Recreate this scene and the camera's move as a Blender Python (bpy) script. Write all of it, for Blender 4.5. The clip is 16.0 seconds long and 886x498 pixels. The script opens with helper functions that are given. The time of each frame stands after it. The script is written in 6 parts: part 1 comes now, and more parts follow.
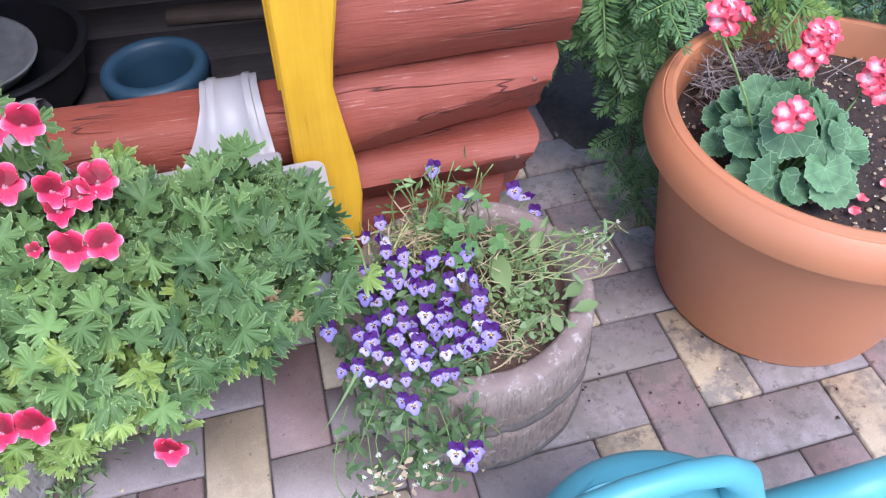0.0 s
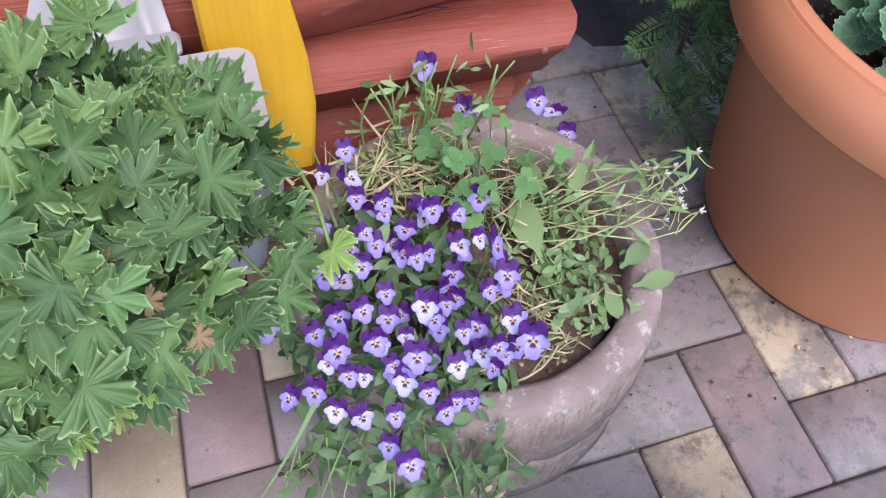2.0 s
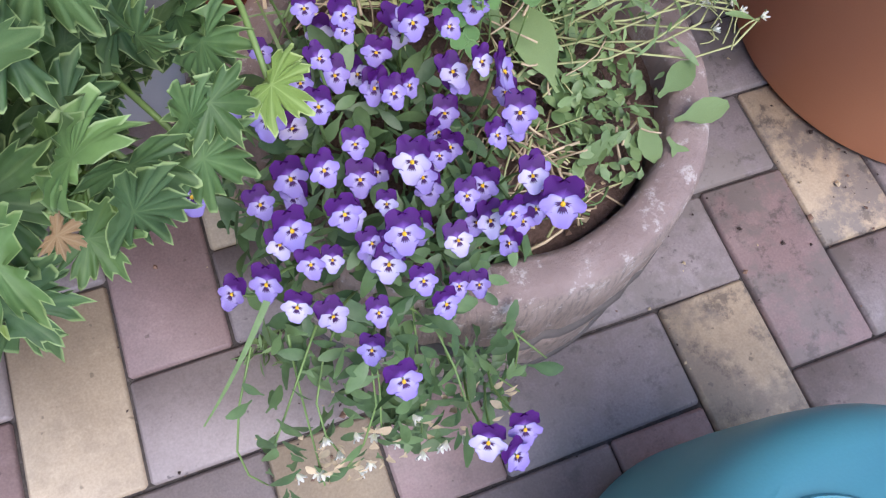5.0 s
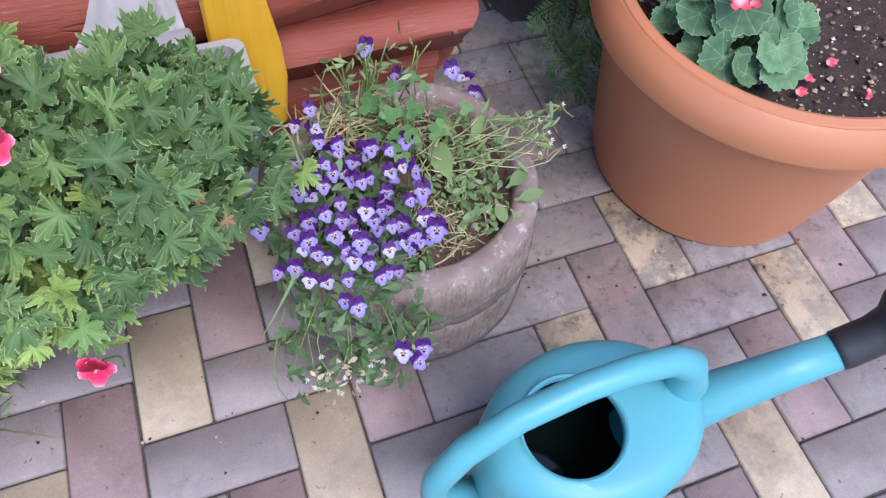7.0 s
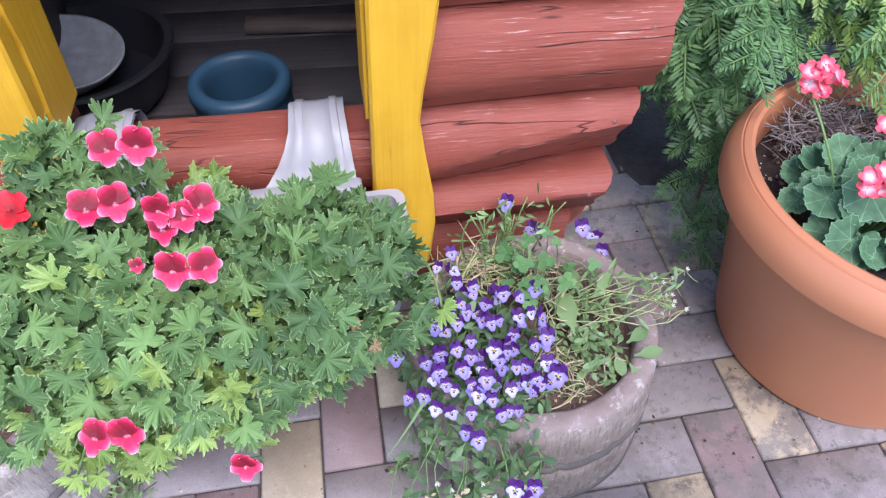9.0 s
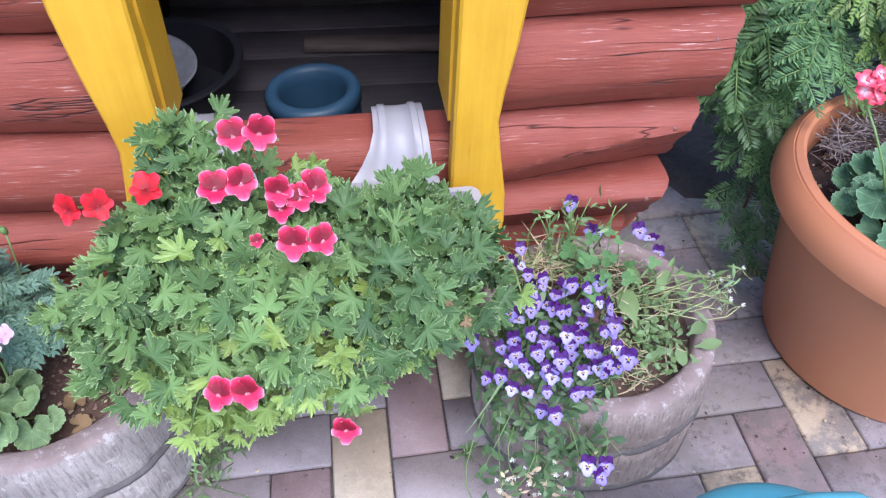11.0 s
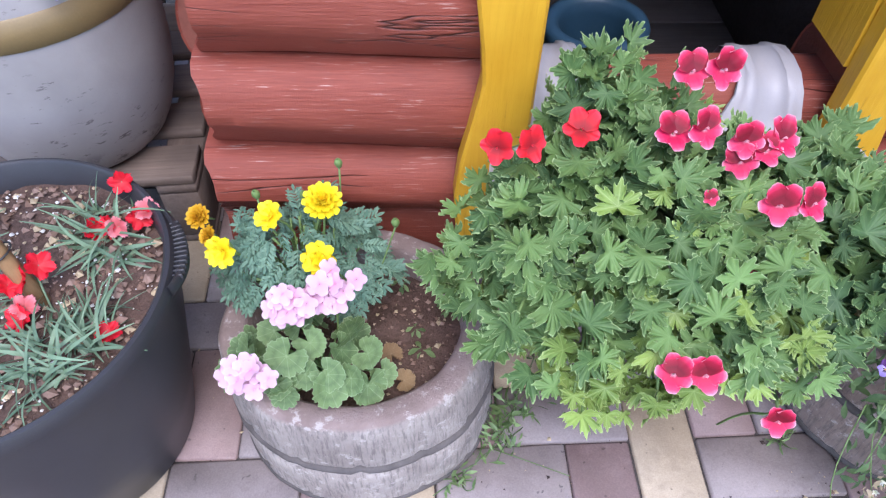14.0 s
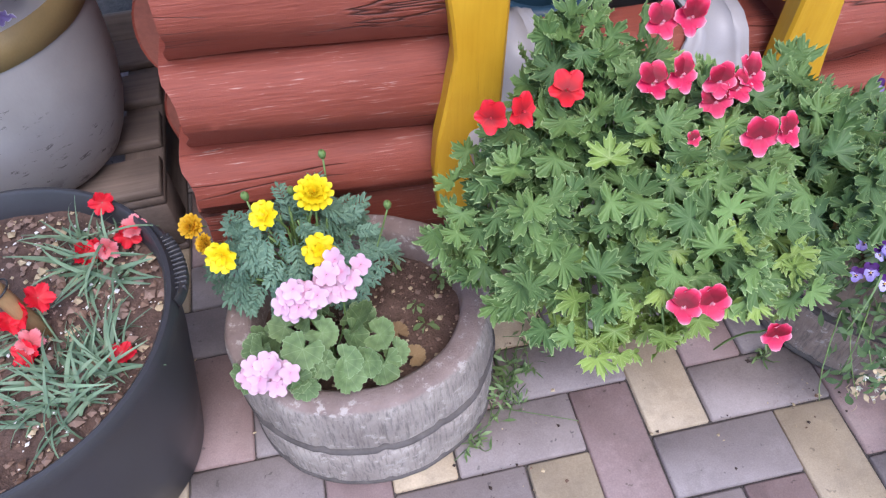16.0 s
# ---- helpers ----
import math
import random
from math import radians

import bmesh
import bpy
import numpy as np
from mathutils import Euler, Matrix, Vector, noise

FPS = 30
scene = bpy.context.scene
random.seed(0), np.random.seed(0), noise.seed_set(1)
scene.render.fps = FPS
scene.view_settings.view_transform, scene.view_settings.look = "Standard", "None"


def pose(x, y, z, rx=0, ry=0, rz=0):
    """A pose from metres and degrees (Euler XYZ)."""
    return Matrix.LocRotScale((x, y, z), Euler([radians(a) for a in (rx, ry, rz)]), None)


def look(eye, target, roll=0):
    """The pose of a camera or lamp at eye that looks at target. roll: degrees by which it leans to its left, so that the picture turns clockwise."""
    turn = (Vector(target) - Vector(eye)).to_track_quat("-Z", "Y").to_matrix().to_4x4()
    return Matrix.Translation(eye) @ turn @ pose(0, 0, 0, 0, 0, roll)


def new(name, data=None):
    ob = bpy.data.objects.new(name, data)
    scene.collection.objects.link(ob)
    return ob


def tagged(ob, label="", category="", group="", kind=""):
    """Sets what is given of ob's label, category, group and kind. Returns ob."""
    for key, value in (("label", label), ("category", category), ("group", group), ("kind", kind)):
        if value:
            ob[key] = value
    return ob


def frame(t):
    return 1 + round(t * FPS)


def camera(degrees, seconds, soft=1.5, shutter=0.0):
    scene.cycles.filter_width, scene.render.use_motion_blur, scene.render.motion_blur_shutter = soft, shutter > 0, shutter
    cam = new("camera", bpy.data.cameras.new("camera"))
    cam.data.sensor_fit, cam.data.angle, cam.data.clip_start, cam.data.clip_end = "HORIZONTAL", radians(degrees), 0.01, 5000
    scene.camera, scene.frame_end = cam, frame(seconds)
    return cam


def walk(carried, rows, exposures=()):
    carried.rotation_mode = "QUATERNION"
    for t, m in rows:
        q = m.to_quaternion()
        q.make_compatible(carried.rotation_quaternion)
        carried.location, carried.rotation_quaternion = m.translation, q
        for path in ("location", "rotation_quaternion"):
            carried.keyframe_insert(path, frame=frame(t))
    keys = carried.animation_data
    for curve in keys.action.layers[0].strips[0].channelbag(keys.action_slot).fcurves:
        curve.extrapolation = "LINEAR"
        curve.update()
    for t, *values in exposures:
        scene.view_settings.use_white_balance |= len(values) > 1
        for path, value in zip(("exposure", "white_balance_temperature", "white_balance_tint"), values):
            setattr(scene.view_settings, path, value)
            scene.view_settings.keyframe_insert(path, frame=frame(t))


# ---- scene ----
cam = camera(63.6, 16.0, 1.25)
PATH = [
    (0, (0.263, -0.452, 1.048), (0.562, 0.837, -0.453), -2.1),
    (0.5, (0.289, -0.445, 1.032), (0.591, 0.852, -0.46), -2.1),
    (1, (0.284, -0.443, 1.016), (0.59, 0.849, -0.48), -1.3),
    (1.5, (0.263, -0.341, 0.933), (0.607, 0.842, -0.642), 3.2),
    (2, (0.276, -0.186, 0.801), (0.661, 0.869, -0.854), 3.7),
    (2.5, (0.286, -0.097, 0.673), (0.688, 0.745, -1.096), 6.7),
    (3, (0.296, -0.074, 0.593), (0.656, 0.629, -1.245), 7.9),
    (3.2, (0.297, -0.066, 0.583), (0.655, 0.616, -1.263), 8.5),
    (5.3, (0.287, -0.119, 0.72), (0.65, 0.512, -1.143), 10.4),
    (5.5, (0.284, -0.145, 0.772), (0.665, 0.509, -1.079), 10.8),
    (6, (0.27, -0.261, 0.887), (0.68, 0.489, -0.921), 9.0),
    (6.5, (0.267, -0.361, 0.977), (0.721, 0.51, -0.765), 8.2),
    (7, (0.249, -0.391, 1.017), (0.686, 0.556, -0.69), 6.1),
    (7.5, (0.186, -0.408, 1.052), (0.646, 0.652, -0.58), 4.9),
    (8, (0.179, -0.425, 1.064), (0.644, 0.716, -0.512), 4.0),
    (8.5, (0.203, -0.418, 1.072), (0.577, 0.805, -0.465), 1.9),
    (9, (0.217, -0.425, 1.086), (0.423, 0.897, -0.401), -0.8),
    (9.2, (0.224, -0.429, 1.083), (0.428, 0.902, -0.396), -0.5),
    (11.3, (0.079, -0.522, 1.112), (0.243, 0.88, -0.304), -0.9),
    (11.5, (0.052, -0.539, 1.118), (0.188, 0.874, -0.29), -0.3),
    (12, (-0.015, -0.563, 1.116), (0.043, 0.867, -0.28), 0.1),
    (12.5, (-0.099, -0.548, 1.084), (-0.116, 0.905, -0.291), -0.2),
    (13, (-0.198, -0.454, 1.07), (-0.276, 0.977, -0.324), -1.8),
    (13.5, (-0.26, -0.383, 1.028), (-0.318, 0.96, -0.453), -1.4),
    (14, (-0.293, -0.372, 1.029), (-0.257, 0.92, -0.498), -1.2),
    (14.5, (-0.362, -0.377, 1.044), (-0.253, 0.894, -0.496), -4.3),
    (15, (-0.407, -0.403, 1.045), (-0.252, 0.845, -0.51), -4.9),
    (15.5, (-0.402, -0.406, 1.039), (-0.224, 0.822, -0.529), -4.6),
    (16, (-0.367, -0.382, 1.05), (-0.168, 0.837, -0.524), -3.5),
]
walk(cam, [(t, look(eye, target, roll)) for t, eye, target, roll in PATH], exposures=[(0.0, 1.44, 6230, 18), (3.0, 1.33, 6600, 19), (7.0, 1.14, 6350, 18), (9.0, 1.46, 6180, 18), (12.5, 1.46, 6000, 19), (16.0, 1.13, 6400, 19)])

# ---------------------------------------------------------------- light
world = bpy.data.worlds.new("overcast_sky")
scene.world = world
world.use_nodes = True
_sky = world.node_tree.nodes.new("ShaderNodeTexSky")
_sky.sky_type, _sky.sun_disc = "NISHITA", False
_sky.sun_elevation, _sky.sun_rotation = radians(58), radians(171)
_sky.air_density, _sky.dust_density, _sky.ozone_density = 1.0, 0.8, 1.6
_bg = world.node_tree.nodes["Background"]
_bg.inputs["Strength"].default_value = 0.15
world.node_tree.links.new(_sky.outputs["Color"], _bg.inputs["Color"])
sun = new("sun", bpy.data.lights.new("sun", "SUN"))
sun.data.energy, sun.data.angle, sun.data.color = 1.5, radians(40), (1.0, 0.985, 0.97)
sun.matrix_world = look((0.35, -2.15, 4.2), (0.0, 0.2, 0.0))


# ---------------------------------------------------------------- materials


class Nodes:
    """A small writer of node materials."""

    def __init__(self, name):
        self.mat = bpy.data.materials.new(name)
        self.mat.use_nodes = True
        self.tree = self.mat.node_tree
        self.bsdf = self.tree.nodes["Principled BSDF"]

    def add(self, kind, **values):
        node = self.tree.nodes.new(kind)
        for key, value in values.items():
            node.inputs[key].default_value = value
        return node

    def link(self, a, b):
        self.tree.links.new(a, b)

    def coords(self, scale=(1, 1, 1), where="Object"):
        tc = self.add("ShaderNodeTexCoord")
        mp = self.add("ShaderNodeMapping", Scale=scale)
        self.link(tc.outputs[where], mp.inputs["Vector"])
        return mp.outputs["Vector"]

    def noise(self, vec, scale, detail=4.0, rough=0.55):
        n = self.add("ShaderNodeTexNoise", Scale=scale, Detail=detail, Roughness=rough)
        if vec is not None:
            self.link(vec, n.inputs["Vector"])
        return n.outputs["Fac"]

    def ramp(self, fac, stops, smooth=False):
        r = self.tree.nodes.new("ShaderNodeValToRGB")
        r.color_ramp.interpolation = "EASE" if smooth else "LINEAR"
        els = r.color_ramp.elements
        while len(els) < len(stops):
            els.new(0.5)
        for el, (pos, col) in zip(els, stops):
            el.position, el.color = pos, (*col, 1) if len(col) == 3 else col
        self.link(fac, r.inputs["Fac"])
        return r.outputs["Color"]

    def mix(self, fac, a, b, mode="MIX"):
        m = self.tree.nodes.new("ShaderNodeMix")
        m.data_type, m.blend_type = "RGBA", mode
        for sock, val in ((m.inputs["Factor"], fac), (m.inputs["A"], a), (m.inputs["B"], b)):
            if isinstance(val, (int, float)):
                sock.default_value = val
            elif isinstance(val, tuple):
                sock.default_value = (*val, 1)
            else:
                self.link(val, sock)
        return m.outputs["Result"]

    def bump(self, height, strength=0.3, distance=0.002, prior=None):
        b = self.add("ShaderNodeBump", Strength=strength, Distance=distance)
        self.link(height, b.inputs["Height"])
        if prior is not None:
            self.link(prior, b.inputs["Normal"])
        return b.outputs["Normal"]

    def done(self, color, rough=0.6, normal=None, **more):
        for key, val in (("Base Color", color), ("Roughness", rough), ("Normal", normal), *more.items()):
            if val is None:
                continue
            sock = self.bsdf.inputs[key]
            if isinstance(val, (int, float)):
                sock.default_value = val
            elif isinstance(val, tuple):
                sock.default_value = (*val, 1)
            else:
                self.link(val, sock)
        return self.mat


def white(v):
    return (v, v, v)


def plain(name, color, rough=0.6, grain=300.0, depth=0.0005, vary=0.18, scale=9.0, **more):
    """A surface of one material with broad and fine variation and a fine relief."""
    n = Nodes(name)
    v = n.coords()
    broad, fine = n.noise(v, scale, 5), n.noise(v, grain, 3)
    lo, hi = tuple(c * (1 - vary) for c in color), tuple(min(1, c * (1 + vary)) for c in color)
    col = n.ramp(broad, [(0.3, lo), (0.7, hi)])
    col = n.mix(0.25, col, n.ramp(fine, [(0.35, lo), (0.65, hi)]))
    return n.done(col, rough, n.bump(fine, 0.5, depth), **more)


def painted_log(name):
    n = Nodes(name)
    v = n.coords()
    oi = n.add("ShaderNodeObjectInfo")
    sh = n.add("ShaderNodeVectorMath")
    sh.operation = "ADD"
    n.link(v, sh.inputs[0])
    sc = n.add("ShaderNodeMath")
    sc.operation = "MULTIPLY"
    n.link(oi.outputs["Random"], sc.inputs[0])
    sc.inputs[1].default_value = 17.0
    n.link(sc.outputs[0], sh.inputs[1])
    mp = n.add("ShaderNodeMapping", Scale=(6.0, 135.0, 135.0))
    n.link(sh.outputs[0], mp.inputs["Vector"])
    grain = n.noise(mp.outputs["Vector"], 2.6, 9, 0.7)
    mp2 = n.add("ShaderNodeMapping", Scale=(1.5, 17.0, 17.0))
    n.link(sh.outputs[0], mp2.inputs["Vector"])
    crack = n.noise(mp2.outputs["Vector"], 1.0, 3, 0.5)
    broad = n.noise(sh.outputs[0], 7.0, 4)
    col = n.ramp(broad, [(0.25, (0.245, 0.050, 0.033)), (0.55, (0.305, 0.066, 0.044)), (0.8, (0.345, 0.098, 0.075))])
    col = n.mix(0.5, col, n.ramp(grain, [(0.3, (0.135, 0.028, 0.016)), (0.7, (0.37, 0.108, 0.068))]))
    worn = n.ramp(grain, [(0.60, white(0)), (0.65, white(1))])
    spots = n.ramp(n.noise(sh.outputs[0], 11.0, 3), [(0.46, white(0)), (0.60, white(0.9))])
    wear = n.mix(1.0, worn, spots, "MULTIPLY")
    col = n.mix(wear, col, (0.56, 0.38, 0.33))
    lines = n.ramp(crack, [(0.494, white(0)), (0.499, white(1)), (0.501, white(1)), (0.506, white(0))])
    keep = n.ramp(n.noise(sh.outputs[0], 3.5, 2), [(0.47, white(0)), (0.52, white(1))])
    lines = n.mix(1.0, lines, keep, "MULTIPLY")
    col = n.mix(lines, col, (0.07, 0.022, 0.016))
    nrm = n.bump(grain, 0.8, 0.002)
    inv = n.ramp(lines, [(0, white(1)), (1, white(0))])
    nrm = n.bump(inv, 0.7, 0.003, nrm)
    return n.done(col, n.ramp(grain, [(0.3, white(0.42)), (0.7, white(0.6))]), nrm, **{"Specular IOR Level": 0.38})


def painted_yellow(name):
    n = Nodes(name)
    v = n.coords((40, 40, 2.2))
    grain = n.noise(v, 1.6, 8, 0.65)
    broad = n.noise(n.coords(), 8, 4)
    col = n.ramp(broad, [(0.3, (0.60, 0.30, 0.012)), (0.7, (0.74, 0.42, 0.03))])
    col = n.mix(0.3, col, n.ramp(grain, [(0.3, (0.48, 0.22, 0.01)), (0.7, (0.78, 0.46, 0.04))]))
    cracks = n.ramp(grain, [(0.30, white(1)), (0.36, white(0))])
    col = n.mix(cracks, col, (0.22, 0.10, 0.012))
    knots = n.ramp(n.noise(n.coords((9, 9, 5)), 1.5, 3), [(0.68, white(0)), (0.74, white(1))])
    col = n.mix(knots, col, (0.42, 0.20, 0.02))
    return n.done(col, 0.42, n.bump(grain, 0.9, 0.002))


def paver_stone(name, base, worn):
    n = Nodes(name)
    v = n.coords()
    oi = n.add("ShaderNodeObjectInfo")
    sh = n.add("ShaderNodeVectorMath")
    sh.operation = "ADD"
    n.link(v, sh.inputs[0])
    sc = n.add("ShaderNodeMath")
    sc.operation = "MULTIPLY"
    n.link(oi.outputs["Random"], sc.inputs[0])
    sc.inputs[1].default_value = 31.0
    n.link(sc.outputs[0], sh.inputs[1])
    v = sh.outputs[0]
    broad, fine = n.noise(v, 9.0, 6, 0.6), n.noise(v, 420.0, 3)
    dark = tuple(c * 0.78 for c in base)
    col = n.ramp(broad, [(0.3, dark), (0.5, base), (0.72, worn)])
    hue = n.ramp(oi.outputs["Random"], [(0.0, (0.86, 0.86, 0.88)), (0.5, (1, 1, 1)), (1.0, (1.1, 1.06, 1.02))])
    col = n.mix(1.0, col, hue, "MULTIPLY")
    stain = n.ramp(n.noise(v, 22.0, 7, 0.75), [(0.54, white(0)), (0.72, white(1))])
    col = n.mix(n.mix(0.5, (0, 0, 0), stain), col, tuple(c * 0.45 for c in base))
    pale = n.ramp(n.noise(v, 16.0, 7, 0.75), [(0.55, white(0)), (0.70, white(0.55))])
    col = n.mix(pale, col, tuple(min(1, c * 1.35 + 0.04) for c in base))
    spots = n.ramp(n.noise(v, 75.0, 2), [(0.70, white(0)), (0.73, white(1))])
    col = n.mix(spots, col, tuple(c * 0.4 for c in base))
    col = n.mix(0.30, col, n.ramp(fine, [(0.3, tuple(c * 0.6 for c in base)), (0.7, worn)]))
    # sand and dirt trodden in round the large pot
    geo = n.tree.nodes.new("ShaderNodeNewGeometry")
    dist = n.add("ShaderNodeVectorMath")
    dist.operation = "DISTANCE"
    n.link(geo.outputs["Position"], dist.inputs[0])
    dist.inputs[1].default_value = (0.86, 0.30, 0.0)
    near = n.ramp(dist.outputs["Value"], [(0.30, white(1)), (0.72, white(0.12))])
    patch = n.ramp(n.noise(geo.outputs["Position"], 14.0, 8, 0.72), [(0.46, white(0)), (0.56, white(0.85))])
    col = n.mix(n.mix(1.0, patch, near, "MULTIPLY"), col, (0.19, 0.165, 0.15))
    smear = n.ramp(n.noise(geo.outputs["Position"], 31.0, 8, 0.75), [(0.54, white(0)), (0.62, white(0.7))])
    col = n.mix(n.mix(1.0, smear, near, "MULTIPLY"), col, (0.085, 0.072, 0.068))
    nrm = n.bump(fine, 0.4, 0.0006)
    nrm = n.bump(n.noise(v, 45.0, 5), 0.3, 0.0015, nrm)
    return n.done(col, 0.72, nrm)


def leafy(name, dark, light, edge, rim_at=0.86, rough=0.5, vein=0.35, zone=0.0):
    """Leaf material: colour from base to margin, variation from piece to piece, some light through it."""
    n = Nodes(name)
    at = n.tree.nodes.new("ShaderNodeAttribute")
    at.attribute_name = "rim"
    oi = n.add("ShaderNodeObjectInfo")
    geo = n.tree.nodes.new("ShaderNodeNewGeometry")
    rnd = n.add("ShaderNodeMath")
    rnd.operation = "ADD"
    n.link(oi.outputs["Random"], rnd.inputs[0])
    n.link(geo.outputs["Random Per Island"], rnd.inputs[1])
    fr = n.add("ShaderNodeMath")
    fr.operation = "FRACT"
    n.link(rnd.outputs[0], fr.inputs[0])
    body = n.ramp(fr.outputs[0], [(0.0, dark), (0.75, light), (1.0, tuple(min(1, c * 1.25) for c in light))])
    v = n.coords()
    mott = n.noise(v, 130.0, 4)
    body = n.mix(0.3, body, n.ramp(mott, [(0.3, tuple(c * 0.6 for c in dark)), (0.7, light)]))
    vat = n.tree.nodes.new("ShaderNodeAttribute")
    vat.attribute_name = "vein"
    mid = n.ramp(vat.outputs["Fac"], [(0.72, white(0.0)), (0.95, white(vein))])
    body = n.mix(mid, body, edge)
    if zone:
        ring = n.ramp(at.outputs["Fac"], [(0.3, white(0)), (0.52, white(zone)), (0.72, white(0))])
        body = n.mix(ring, body, tuple(c * 0.45 for c in dark))
    rim = n.ramp(at.outputs["Fac"], [(rim_at, white(0)), (0.4 * rim_at + 0.6, white(1))])
    col = n.mix(rim, body, edge)
    mat = n.done(col, rough, n.bump(mott, 0.5, 0.0012))
    tr = n.add("ShaderNodeBsdfTranslucent")
    n.link(col, tr.inputs["Color"])
    ms = n.add("ShaderNodeMixShader", Fac=0.16)
    n.link(n.bsdf.outputs[0], ms.inputs[1])
    n.link(tr.outputs[0], ms.inputs[2])
    n.link(ms.outputs[0], n.tree.nodes["Material Output"].inputs["Surface"])
    return mat


def petal(name, stops, rough=0.55):
    """Petal material: colours from the flower's middle to its margin."""
    n = Nodes(name)
    at = n.tree.nodes.new("ShaderNodeAttribute")
    at.attribute_name = "rim"
    v = n.coords()
    nz = n.noise(v, 160.0, 3)
    add = n.add("ShaderNodeMath")
    add.operation = "MULTIPLY_ADD"
    n.link(nz, add.inputs[0])
    add.inputs[1].default_value = 0.16
    n.link(at.outputs["Fac"], add.inputs[2])
    sub = n.add("ShaderNodeMath")
    sub.operation = "SUBTRACT"
    n.link(add.outputs[0], sub.inputs[0])
    sub.inputs[1].default_value = 0.08
    col = n.ramp(sub.outputs[0], stops)
    mat = n.done(col, rough, n.bump(nz, 0.3, 0.0005))
    tr = n.add("ShaderNodeBsdfTranslucent")
    n.link(col, tr.inputs["Color"])
    ms = n.add("ShaderNodeMixShader", Fac=0.25)
    n.link(n.bsdf.outputs[0], ms.inputs[1])
    n.link(tr.outputs[0], ms.inputs[2])
    n.link(ms.outputs[0], n.tree.nodes["Material Output"].inputs["Surface"])
    return mat


def soil_mat(name, dark, light):
    n = Nodes(name)
    v = n.coords()
    a, b = n.noise(v, 60, 8, 0.7), n.noise(v, 300, 4, 0.7)
    col = n.ramp(a, [(0.3, dark), (0.7, light)])
    col = n.mix(0.4, col, n.ramp(b, [(0.3, tuple(c * 0.5 for c in dark)), (0.7, light)]))
    return n.done(col, 0.9, n.bump(b, 0.8, 0.003, n.bump(a, 0.8, 0.006)))


def barrel_stone(name, low, high):
    """Cast planter: a brownish wash over pale worn cement, with combed wood grain."""
    n = Nodes(name)
    v = n.coords()
    grain = n.noise(n.coords((230, 230, 26)), 1.0, 7, 0.7)
    broad, fine = n.noise(v, 14, 6, 0.65), n.noise(v, 260, 4, 0.6)
    col = n.ramp(broad, [(0.3, (0.20, 0.145, 0.13)), (0.55, (0.285, 0.215, 0.195)), (0.8, (0.38, 0.31, 0.285))])
    tc = n.tree.nodes.new("ShaderNodeAttribute")
    tc.attribute_name = "rim"
    comb = n.ramp(grain, [(0.36, white(0.75)), (0.52, white(0))])
    comb = n.mix(1.0, comb, n.ramp(tc.outputs["Fac"], [(0.4, white(0)), (0.6, white(0.8))]), "MULTIPLY")
    side = n.ramp(tc.outputs["Fac"], [(0.4, white(0)), (0.6, white(0.75))])
    col = n.mix(side, col, n.ramp(broad, [(0.3, low), (0.7, high)]))
    col = n.mix(comb, col, (0.085, 0.078, 0.075))
    chips = n.ramp(n.noise(v, 55, 7, 0.75), [(0.56, white(0)), (0.63, white(0.8))])
    col = n.mix(chips, col, (0.50, 0.45, 0.42))
    nrm = n.bump(grain, 0.7, 0.003, n.bump(fine, 0.6, 0.0015))
    return n.done(col, 0.82, nrm)


def old_wood(name, base, axis=0):
    n = Nodes(name)
    sc = [70.0, 70.0, 70.0]
    sc[axis] = 3.0
    g = n.noise(n.coords(tuple(sc)), 1.5, 8, 0.65)
    b = n.noise(n.coords(), 8, 4)
    lo, hi = tuple(c * 0.5 for c in base), tuple(min(1, c * 1.35) for c in base)
    col = n.mix(0.5, n.ramp(b, [(0.3, lo), (0.7, hi)]), n.ramp(g, [(0.3, lo), (0.7, hi)]))
    return n.done(col, 0.8, n.bump(g, 0.6, 0.002))


def scuffed_white(name):
    n = Nodes(name)
    v = n.coords()
    b = n.noise(v, 9, 5)
    col = n.ramp(b, [(0.3, (0.30, 0.285, 0.28)), (0.7, (0.375, 0.358, 0.35))])
    s = n.ramp(n.noise(n.coords((14, 14, 40)), 2.6, 6, 0.7), [(0.61, white(0)), (0.64, white(0.9))])
    s = n.mix(1.0, s, n.ramp(n.noise(v, 6, 3), [(0.46, white(0)), (0.6, white(1))]), "MULTIPLY")
    col = n.mix(s, col, (0.10, 0.09, 0.09))
    sp = n.add("ShaderNodeSeparateXYZ")
    n.link(v, sp.inputs[0])
    low = n.ramp(sp.outputs["Z"], [(0.03, white(1)), (0.075, white(0))])
    grime = n.mix(1.0, low, n.ramp(n.noise(v, 26, 6, 0.7), [(0.5, white(0)), (0.6, white(0.9))]), "MULTIPLY")
    col = n.mix(grime, col, (0.06, 0.055, 0.055))
    return n.done(col, 0.5, n.bump(n.noise(v, 200, 4), 0.3, 0.0008))


